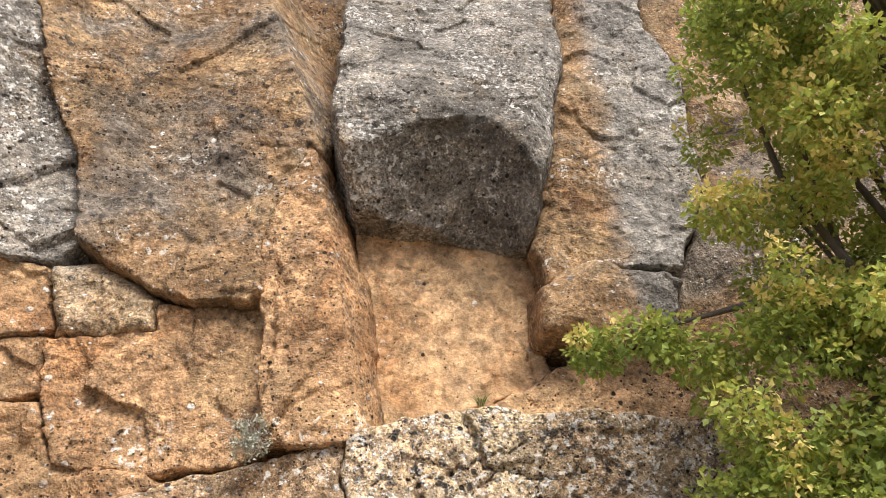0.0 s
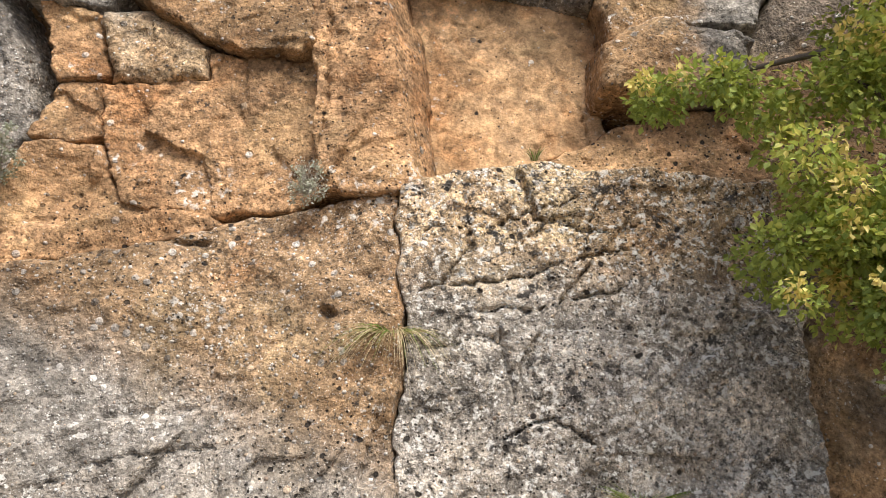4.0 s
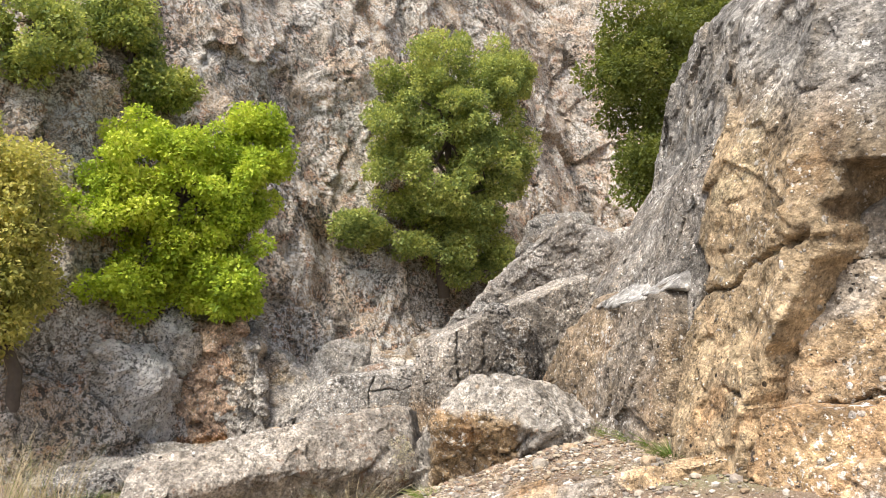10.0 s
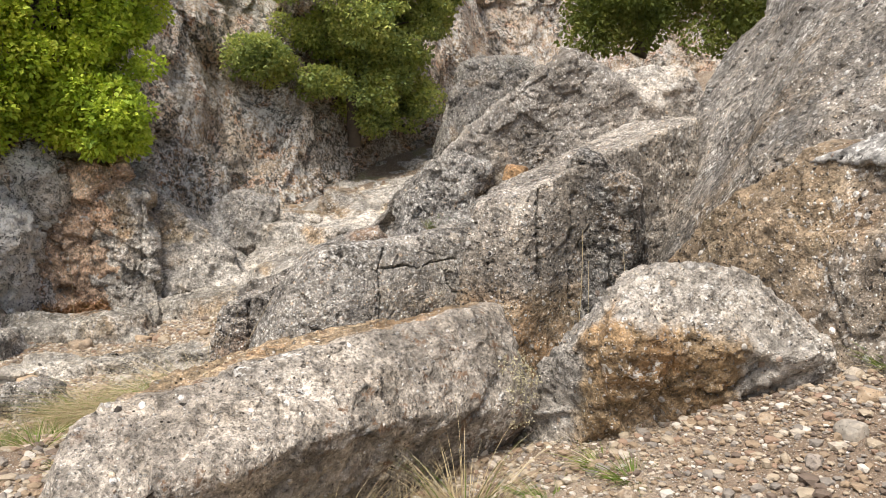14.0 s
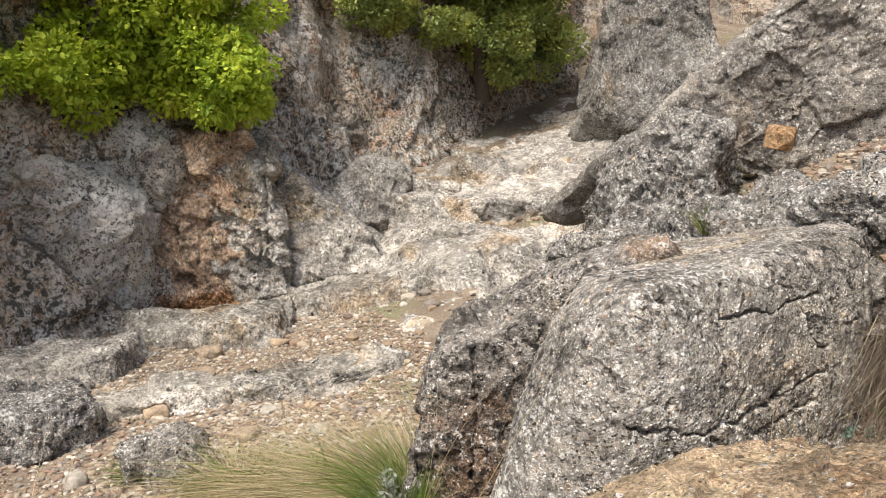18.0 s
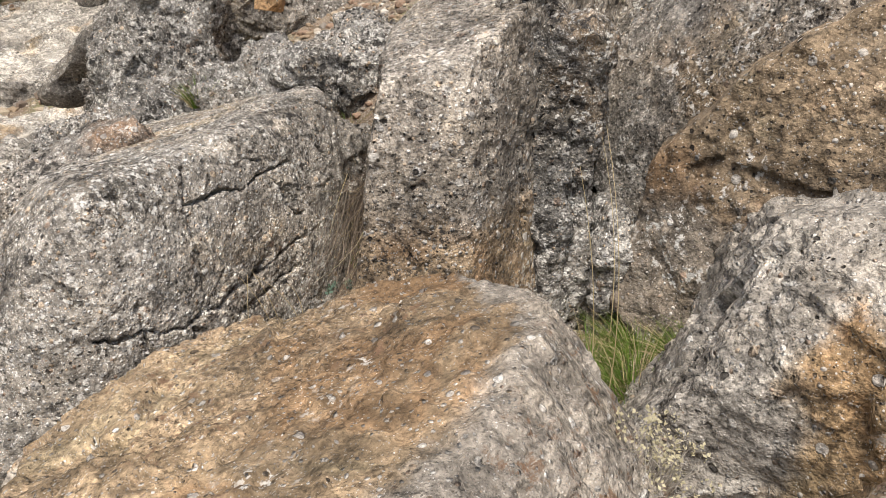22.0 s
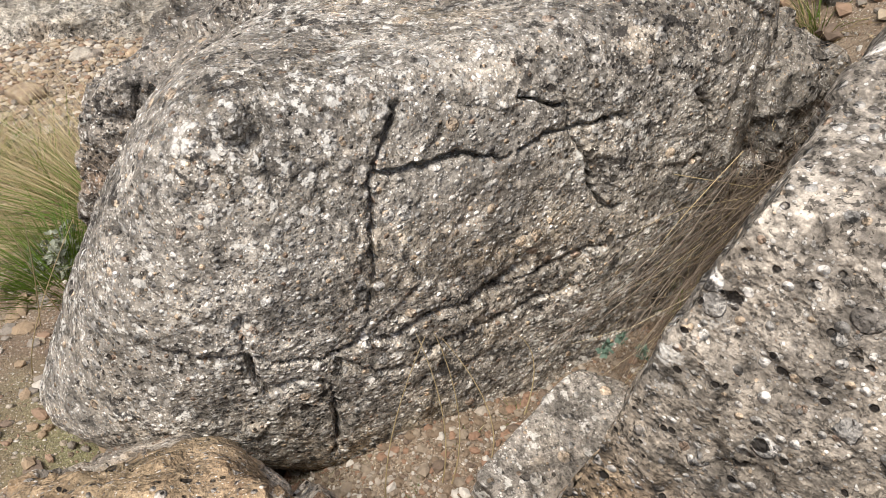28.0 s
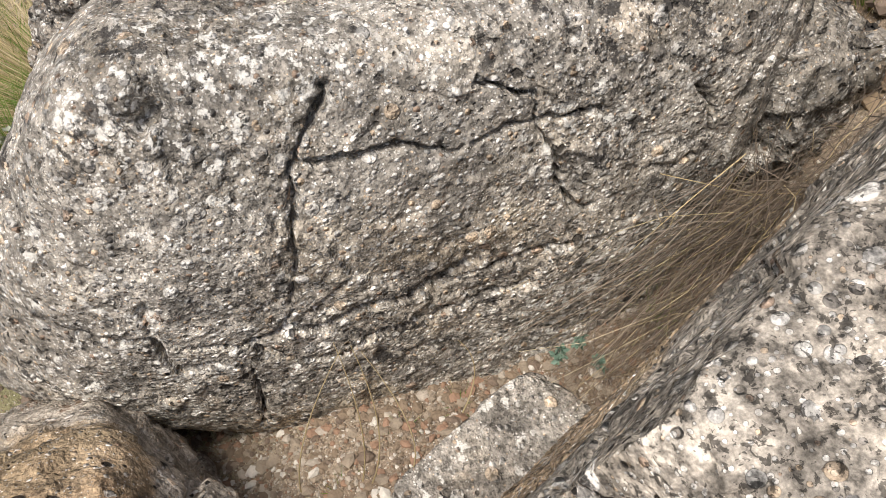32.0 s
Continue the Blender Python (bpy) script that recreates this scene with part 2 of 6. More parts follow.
ROCK_SMOOTH = conglomerate("rock_smooth_ochre", ochre=1.5, pale=0.6, lichen=0.0, pebbles=0.05, size=0.018, pits=0.15, bump=0.5, white=0.1, grit=0.5, matrix=1.3, warm=(0.54, 0.345, 0.185))
ROCK_BROWN = conglomerate("rock_brown", ochre=0.58, pale=0.3, lichen=0.42, pebbles=0.12, size=0.02, pits=0.9, bump=1.0, white=0.12, tone=BROWN, matrix=0.8, grit=0.8)
ROCK_WARM = conglomerate("rock_warm_grey", ochre=0.55, pale=0.5, lichen=0.15, pebbles=0.22, size=0.018, pits=0.5, bump=0.9, white=0.3, matrix=0.95, warm=(0.48, 0.345, 0.205), tone=(0.43, 0.36, 0.28), grit=0.85)
ROCK_GREY = conglomerate("rock_grey", ochre=0.3, pale=0.55, lichen=0.3, pebbles=0.5, size=0.018, pits=0.7, bump=1.0, white=0.5, matrix=0.92, warm=DULL, tone=(0.38, 0.335, 0.28))
ROCK_MIXED = conglomerate("rock_mixed", ochre=0.55, pale=0.55, lichen=0.3, pebbles=0.22, size=0.019, pits=0.5, white=0.4, warm=(0.47, 0.31, 0.17), matrix=0.9, grit=0.85)
ROCK_FLANK = conglomerate("rock_flank", ochre=0.9, pale=0.7, lichen=0.18, pebbles=0.15, size=0.018, pits=0.3, bump=0.8, grit=0.85, white=0.45, warm=(0.48, 0.36, 0.22), split=((1, 0, 0, -5.05, -4.9), (-0.35, 0, -0.94, -0.95, -0.45)), matrix=0.92)
ROCK_SLAB = conglomerate("rock_slab", ochre=0.5, pale=0.4, lichen=0.2, pebbles=0.35, size=0.02, pits=0.45, white=0.3, tone=(0.32, 0.24, 0.155), warm=DULL, matrix=0.85, grit=0.7)
ROCK_EDGE = conglomerate("rock_ochre_beside_grey", ochre=0.95, pale=0.6, lichen=0.2, pebbles=0.15, size=0.018, pits=0.6, grit=0.8, white=0.3, tone=(0.40, 0.36, 0.31), split=((-1, 0, 0, -1.0, -0.8),), matrix=0.95)
ROCK_FRESH = conglomerate("rock_fresh_break", ochre=0.1, pale=1.0, lichen=0.05, pebbles=0.3, size=0.02, pits=0.2, bump=0.6, white=0.8, grit=0.6, tone=(0.46, 0.45, 0.43), matrix=1.0)
ROCK_PALE = conglomerate("rock_pale", ochre=0.4, pale=0.8, lichen=0.5, pebbles=1.0, size=0.017, pits=0.85, bump=0.8, white=0.6, warm=(0.44, 0.35, 0.24), matrix=0.95, tone=(0.435, 0.39, 0.325))
ROCK_TALL = conglomerate("rock_pale_above_tan", ochre=1.0, pale=0.75, lichen=0.34, pebbles=0.7, size=0.019, pits=0.5, bump=0.8, white=0.2, warm=(0.47, 0.35, 0.225), split=((0, 0, -1, -0.68, -0.45),), matrix=1.0, tone=(0.48, 0.41, 0.325))
ROCK_CRUST = conglomerate("rock_crust", ochre=0.3, pale=0.9, lichen=0.6, pebbles=0.9, size=0.02, pits=1.3, bump=1.2, white=0.75, warm=DULL, matrix=0.85)
ROCK_RED = conglomerate("rock_reddish", ochre=0.8, pale=0.4, lichen=0.3, pebbles=0.5, size=0.03, pits=0.4, bump=1.2, white=0.1, tone=(0.33, 0.25, 0.185), warm=(0.40, 0.28, 0.19), zoom=2.0, matrix=1.8)
ROCK_BED = conglomerate("rock_stream_bed", zoom=1.5, ochre=0.35, pale=0.85, lichen=0.24, pebbles=0.4, size=0.025, pits=0.6, bump=0.9, white=0.6, warm=DULL, matrix=1.2, tone=(0.52, 0.47, 0.40), grit=1.0)
ROCK_RAMP = conglomerate("rock_water_worn", ochre=0.4, pale=0.7, lichen=0.3, pebbles=0.3, size=0.03, pits=0.5, bump=0.9, white=0.35, grit=1.0, zoom=1.8, warm=DULL, tone=(0.44, 0.395, 0.32), matrix=1.15)
ROCK_TOP = conglomerate("rock_ochre_top", ochre=1.0, pale=0.9, lichen=0.4, pebbles=0.35, size=0.014, pits=0.3, bump=0.9, white=0.2, warm=(0.43, 0.315, 0.195), crust=(0.17, 0.105, 0.065), split=((-0.241, -0.116, 0.964, 1.94, 1.99), (-1, 0, 0, 6.84, 6.96), (-0.91, -0.41, 0, 5.81, 5.85), (-0.707, -0.707, 0, 4.06, 4.10)), matrix=0.97, tone=(0.52, 0.44, 0.345), grit=0.8)
ROCK_UNDER = conglomerate("rock_ochre_under", ochre=0.98, pale=0.8, lichen=0.12, pebbles=0.4, size=0.016, pits=0.35, bump=1.0, white=0.25, warm=(0.39, 0.275, 0.155), split=((-0.25, 0, -0.97, 0.81, 0.90), (-0.3, -0.95, 0, 0.06, 0.12), (0.85, -0.53, 0, -6.14, -6.04)), matrix=1.05, tone=(0.50, 0.445, 0.37), grit=0.85)


def lichened(name, tan, white, dark, rust=0.0, scale=1.0):
    """Steep rock seen from some way off: grey and tan stone in upright streaks, with patches of white lichen and black crust."""
    m = Mat(name)
    streak = m.noise(1.4 / scale, 6.0, 0.65, m.stretch(1.0, 1.0, 0.45), 0.6)
    col = m.mix(m.band(streak, 0.40, 0.60), (0.31, 0.27, 0.22), (0.46, 0.39, 0.305))
    col = m.mix(m.math("MULTIPLY", m.band(m.noise(0.9 / scale, 5.0, 0.65), 0.66 - 0.3 * tan, 0.76 - 0.3 * tan), 0.8), col, (0.47, 0.345, 0.23))
    if rust:
        col = m.mix(m.math("MULTIPLY", m.band(m.noise(2.2 / scale, 5.0, 0.65), 0.62 - 0.25 * rust, 0.70 - 0.25 * rust), 0.8), col, (0.44, 0.245, 0.14))
    d, c = m.cells(22.0 / scale, m.warp(5.0, 0.06))
    stone = m.math("MULTIPLY", m.band(m.math("DIVIDE", d, m.lin(c[2], 0.0, 1.0, 0.2, 0.5)), 1.0, 0.88), m.band(c[1], 0.6, 0.61))
    col = m.mix(m.math("MULTIPLY", stone, 0.7), col, m.ramp(c[0], [(0.0, (0.24, 0.215, 0.19)), (0.3, (0.52, 0.49, 0.44)), (0.7, (0.72, 0.69, 0.64))], True))
    col = m.mix(1.0, col, m.mix(1.0, (0, 0, 0), m.lin(m.noise(30.0 / scale, 5.0, 0.75), 0.34, 0.66, 0.35, 1.7)), "MULTIPLY")
    area = m.noise(0.8 / scale, 4.0, 0.6)
    pale = m.math("MULTIPLY", m.band(m.noise(7.5 / scale, 8.0, 0.72, dist=0.5), 0.62 - 0.2 * white, 0.65 - 0.2 * white), m.lin(area, 0.38, 0.58, 0.15, 1.0))
    fine = m.math("MULTIPLY", m.band(m.noise(17.0 / scale, 5.0, 0.65), 0.64 - 0.16 * white, 0.67 - 0.16 * white), m.lin(area, 0.42, 0.62, 0.35, 1.0))
    pale = m.math("MAXIMUM", pale, fine)
    col = m.mix(m.math("MULTIPLY", pale, 0.92), col, (0.80, 0.77, 0.71))
    black = m.math("MULTIPLY", m.band(m.noise(9.0 / scale, 8.0, 0.75, dist=0.3), 0.64 - 0.2 * dark, 0.67 - 0.2 * dark), m.lin(m.noise(1.1 / scale, 4.0, 0.6), 0.40, 0.56, 0.25, 1.0))
    specks = m.math("MULTIPLY", m.band(m.noise(24.0 / scale, 4.0, 0.65), 0.62 - 0.12 * dark, 0.65 - 0.12 * dark), m.lin(m.noise(1.7 / scale, 4.0, 0.6), 0.38, 0.56, 0.3, 1.0))
    col = m.mix(m.math("MULTIPLY", m.math("MAXIMUM", black, specks), 0.9), col, (0.05, 0.048, 0.04))
    hgt = m.math("ADD", m.noise(16.0 / scale, 6.0, 0.7), m.math("MULTIPLY", stone, 0.25))
    return m.done(col, hgt, 0.05 * scale, 0.95)


ROCK_LICHEN = lichened("rock_black_white_lichen", 0.3, 1.1, 0.5, 0.0, 0.7)
ROCK_FAR = lichened("rock_far", 0.75, 0.6, 0.65, 0.35, 1.0)


def gravel_soil(name):
    """Brown earth with stones of three sizes bedded in it and thin moss."""
    m = Mat(name)
    w = m.warp(7.0, 0.04)
    pal = [(0.0, (0.22, 0.17, 0.12)), (0.22, (0.38, 0.32, 0.25)), (0.45, (0.30, 0.205, 0.14)), (0.62, (0.50, 0.45, 0.38)), (0.80, (0.27, 0.24, 0.21)), (0.9, (0.62, 0.58, 0.52))]
    earth = m.mix(m.band(m.noise(1.2, 5.0), 0.4, 0.65), (0.19, 0.14, 0.098), (0.31, 0.25, 0.185))
    earth = m.mix(m.band(m.noise(0.7, 4.0), 0.55, 0.68), earth, (0.21, 0.20, 0.11))
    earth = m.mix(1.0, earth, m.mix(1.0, (0, 0, 0), m.lin(m.noise(150.0, 4.0, 0.75), 0.32, 0.68, 0.45, 1.6)), "MULTIPLY")
    col, hgt = earth, m.math("MULTIPLY", m.noise(70.0, 4.0, 0.7), 0.5)
    for scale, share, tall in ((210.0, 0.55, 0.25), (95.0, 0.4, 0.5), (38.0, 0.22, 1.0)):
        d, c = m.cells(scale, w)
        r = m.math("DIVIDE", d, m.lin(c[2], 0.0, 1.0, 0.2, 0.5))
        shape = m.math("MULTIPLY", m.band(r, 1.0, 0.88), m.band(c[1], 1.0 - share, 1.01 - share))
        col = m.mix(shape, col, m.ramp(c[0], pal, True))
        hgt = m.math("ADD", hgt, m.math("MULTIPLY", shape, m.math("SUBTRACT", tall, m.math("MULTIPLY", r, 0.5 * tall))))
    return m.done(col, hgt, 0.014, 0.95)


def island(m):
    return m.t.nodes.new("ShaderNodeNewGeometry").outputs["Random Per Island"]


def foliage(name, stops, through_light=0.4):
    m = Mat(name)
    r = island(m)
    big = m.noise(1.1, 3.0)
    v = m.math("ADD", m.math("MULTIPLY", r, 0.55), m.math("MULTIPLY", m.band(big, 0.3, 0.7), 0.45))
    col = m.ramp(v, stops)
    m.done(col, None, rough=0.55)
    tr = m.t.nodes.new("ShaderNodeBsdfTranslucent")
    m.put(tr.inputs["Color"], m.mix(0.35, col, (0.55, 0.60, 0.08)))
    mx = m.t.nodes.new("ShaderNodeMixShader")
    mx.inputs[0].default_value = through_light
    m.put(mx.inputs[1], m.b.outputs[0])
    m.put(mx.inputs[2], tr.outputs[0])
    m.put(m.t.nodes["Material Output"].inputs["Surface"], mx.outputs[0])
    return m.m


def plain_stone(name, stops):
    m = Mat(name)
    r = m.t.nodes.new("ShaderNodeNewGeometry").outputs["Random Per Island"]
    col = m.ramp(r, stops, True)
    col = m.mix(1.0, col, m.mix(1.0, (0, 0, 0), m.math("ADD", m.noise(40.0, 6.0), 0.5)), "MULTIPLY")
    return m.done(col, m.noise(60.0, 5.0), 0.006, 0.9)


def loose_stone(name, stops):
    """One weathered colour a stone, with faint mottling, dust and a few dark specks."""
    m = Mat(name)
    col = m.ramp(m.t.nodes.new("ShaderNodeObjectInfo").outputs["Random"], stops, True)
    col = m.mix(1.0, col, m.mix(1.0, (0, 0, 0), m.lin(m.noise(22.0, 5.0, 0.65), 0.3, 0.7, 0.65, 1.35)), "MULTIPLY")
    col = m.mix(m.band(m.noise(120.0, 3.0, 0.6), 0.62, 0.68), col, (0.10, 0.08, 0.06))
    col = m.mix(m.math("MULTIPLY", m.band(m.noise(35.0, 4.0, 0.65), 0.52, 0.62), 0.5), col, (0.50, 0.43, 0.34))
    return m.done(col, m.noise(70.0, 5.0, 0.7), 0.008, 0.93)


SOIL = gravel_soil("gravel_soil")
LOOSE = loose_stone("loose_stone", [(0.0, (0.34, 0.26, 0.18)), (0.25, (0.40, 0.36, 0.30)), (0.45, (0.44, 0.33, 0.22)), (0.65, (0.29, 0.25, 0.21)), (0.82, (0.50, 0.43, 0.34))])
PEBBLE = plain_stone("pebbles", [(0.0, (0.30, 0.225, 0.15)), (0.25, (0.25, 0.22, 0.185)), (0.42, (0.40, 0.33, 0.24)), (0.60, (0.29, 0.20, 0.14)),
                                 (0.70, (0.46, 0.40, 0.32)), (0.82, (0.17, 0.13, 0.10)), (0.92, (0.56, 0.51, 0.44))])
PEBBLE_BROWN = plain_stone("brown_pebbles", [(0.0, (0.20, 0.15, 0.105)), (0.3, (0.27, 0.22, 0.165)), (0.5, (0.16, 0.12, 0.09)), (0.62, (0.27, 0.17, 0.115)), (0.78, (0.38, 0.33, 0.27)), (0.93, (0.54, 0.50, 0.44))])
BARK = Mat("bark")
BARK = BARK.done(BARK.mix(BARK.noise(8.0, 5.0), (0.06, 0.045, 0.035), (0.17, 0.14, 0.11)), BARK.noise(40.0, 5.0), 0.01)
LEAF_BRIGHT = foliage("leaf_bright_green", [(0.0, (0.15, 0.24, 0.035)), (0.4, (0.42, 0.55, 0.055)), (0.75, (0.66, 0.72, 0.09)), (1.0, (0.78, 0.78, 0.17))], 0.36)
LEAF_OAK = foliage("leaf_oak_green", [(0.0, (0.09, 0.14, 0.06)), (0.35, (0.26, 0.33, 0.11)), (0.7, (0.50, 0.53, 0.15)), (1.0, (0.72, 0.66, 0.22))], 0.36)
LEAF_NEAR = foliage("leaf_near_green", [(0.0, (0.123, 0.173, 0.055)), (0.35, (0.258, 0.333, 0.087)), (0.65, (0.419, 0.493, 0.123)), (0.85, (0.641, 0.579, 0.173)), (1.0, (0.641, 0.444, 0.184))], 0.4)
LEAF_SHOOT = foliage("leaf_young_shoot", [(0.0, (0.522, 0.435, 0.131)), (0.5, (0.800, 0.667, 0.246)), (1.0, (0.800, 0.609, 0.275))], 0.35)
LEAF_YELLOW = foliage("leaf_olive_yellow", [(0.0, (0.203, 0.232, 0.072)), (0.5, (0.464, 0.450, 0.131)), (1.0, (0.725, 0.609, 0.189))])
LEAF_SAGE = foliage("leaf_sage_grey", [(0.0, (0.12, 0.135, 0.095)), (0.5, (0.33, 0.35, 0.28)), (1.0, (0.60, 0.61, 0.52))], 0.15)
LEAF_SPURGE = foliage("leaf_blue_green", [(0.0, (0.07, 0.12, 0.09)), (1.0, (0.17, 0.25, 0.19))], 0.1)
LEAF_DRY = foliage("leaf_dry", [(0.0, (0.30, 0.26, 0.16)), (1.0, (0.55, 0.50, 0.34))], 0.1)
BLADE_GREEN = foliage("blade_green", [(0.0, (0.04, 0.08, 0.012)), (0.6, (0.11, 0.18, 0.025)), (1.0, (0.28, 0.30, 0.09))], 0.2)
BLADE_DRY = foliage("blade_dry", [(0.0, (0.26, 0.19, 0.10)), (0.5, (0.46, 0.37, 0.21)), (1.0, (0.62, 0.54, 0.38))], 0.08)
BLADE_DEAD = foliage("blade_dead", [(0.0, (0.05, 0.04, 0.03)), (0.6, (0.15, 0.115, 0.085)), (1.0, (0.36, 0.30, 0.23))], 0.0)
LEAF_DARK = foliage("leaf_dark_green", [(0.0, (0.05, 0.075, 0.02)), (0.5, (0.12, 0.15, 0.035)), (0.85, (0.22, 0.23, 0.06)), (1.0, (0.34, 0.31, 0.09))], 0.35)
LEAF_RUSTY = foliage("leaf_rusty", [(0.0, (0.14, 0.07, 0.04)), (0.5, (0.30, 0.16, 0.08)), (1.0, (0.45, 0.28, 0.15))], 0.1)
PETAL_YELLOW = foliage("petal_yellow", [(0.0, (0.60, 0.42, 0.03)), (1.0, (0.75, 0.60, 0.06))], 0.2)
TWIG_GREY = foliage("twig_grey", [(0.0, (0.18, 0.16, 0.13)), (1.0, (0.48, 0.44, 0.38))], 0.0)


# ---- noise and meshes ----
def lattice(ix, iy, iz, seed):
    n = (ix.astype(np.int64) * 374761393 + iy.astype(np.int64) * 668265263 + iz.astype(np.int64) * 1274126177 + seed * 974634777) & 0xFFFFFFFF
    n = ((n ^ (n >> 13)) * 1103515245) & 0xFFFFFFFF
    n = ((n ^ (n >> 16)) * 2654435769) & 0xFFFFFFFF
    return ((n ^ (n >> 15)) & 0xFFFFFF) / float(0xFFFFFF)


def vnoise(p, scale, seed=0):
    """Smooth noise in -1..1 at the points p (n, 3)."""
    q = np.asarray(p) * scale + 137.3
    i = np.floor(q)
    f = q - i
    f = f * f * f * (f * (f * 6 - 15) + 10)
    ix, iy, iz = i[:, 0], i[:, 1], i[:, 2]
    out = np.zeros(len(q))
    for dx in (0, 1):
        wx = f[:, 0] if dx else 1 - f[:, 0]
        for dy in (0, 1):
            wy = f[:, 1] if dy else 1 - f[:, 1]
            for dz in (0, 1):
                wz = f[:, 2] if dz else 1 - f[:, 2]
                out += wx * wy * wz * lattice(ix + dx, iy + dy, iz + dz, seed)
    return out * 2 - 1


def fbm(p, scale, octaves=4, gain=0.5, seed=0):
    out, amp = 0.0, 1.0
    for k in range(octaves):
        out = out + amp * vnoise(p, scale * 2.03 ** k, seed + 11 * k)
        amp *= gain
    return out


def ridged(p, scale, octaves=4, gain=0.5, seed=0):
    out, amp = 0.0, 1.0
    for k in range(octaves):
        out = out + amp * (1 - 2 * np.abs(vnoise(p, scale * 2.03 ** k, seed + 7 * k)))
        amp *= gain
    return out


def facets(p, scale, seed=0):
    """Broken rock: each cell of an uneven lattice is a tilted plane. About -1..1."""
    q = np.asarray(p) * scale + 61.7
    i = np.floor(q)
    best, val = np.full(len(q), 1e9), np.zeros(len(q))
    for dx in (-1, 0, 1):
        for dy in (-1, 0, 1):
            for dz in (-1, 0, 1):
                cx, cy, cz = i[:, 0] + dx, i[:, 1] + dy, i[:, 2] + dz
                h = [lattice(cx, cy, cz, seed + k) for k in range(3)]
                rx, ry, rz = q[:, 0] - cx - h[0], q[:, 1] - cy - h[1], q[:, 2] - cz - h[2]
                d = rx * rx + ry * ry + rz * rz
                near = d < best
                best = np.where(near, d, best)
                g = 1.6 * ((h[0] * 7.1 % 1 - 0.5) * rx + (h[1] * 5.3 % 1 - 0.5) * ry + (h[2] * 6.7 % 1 - 0.5) * rz) + (h[0] * 13.7 % 1) - 0.5
                val = np.where(near, g, val)
    return val


def seg_distance(p, pts):
    """Distance of each of the points p to the polyline pts, and which way along it (0..1)."""
    best = np.full(len(p), 1e9)
    for a, b in zip(pts[:-1], pts[1:]):
        a, b = np.array(a, float), np.array(b, float)
        ab = b - a
        k = np.clip(((p - a) @ ab) / max(1e-9, ab @ ab), 0, 1)
        best = np.minimum(best, np.linalg.norm(p - a - k[:, None] * ab, axis=1))
    return best


def mesh_of(name, verts, faces, material, origin=(0, 0, 0), smooth=True):
    """A mesh object from arrays of points and of faces with equally many corners."""
    me = bpy.data.meshes.new(name)
    v = np.asarray(verts, dtype=np.float32) - np.asarray(origin, dtype=np.float32)
    f = np.asarray(faces, dtype=np.int32)
    k = f.shape[1]
    me.vertices.add(len(v))
    me.vertices.foreach_set("co", v.ravel())
    me.loops.add(f.size)
    me.loops.foreach_set("vertex_index", f.ravel())
    me.polygons.add(len(f))
    me.polygons.foreach_set("loop_start", np.arange(0, f.size, k, dtype=np.int32))
    me.polygons.foreach_set("use_smooth", np.full(len(f), smooth))
    me.update(calc_edges=True)
    me.materials.append(material)
    ob = new(name, me)
    ob.location = origin
    return ob


def under(child, parent):
    """Makes child a part of parent, where it stands."""
    child.parent = parent
    child.location = child.location - parent.location
    return child


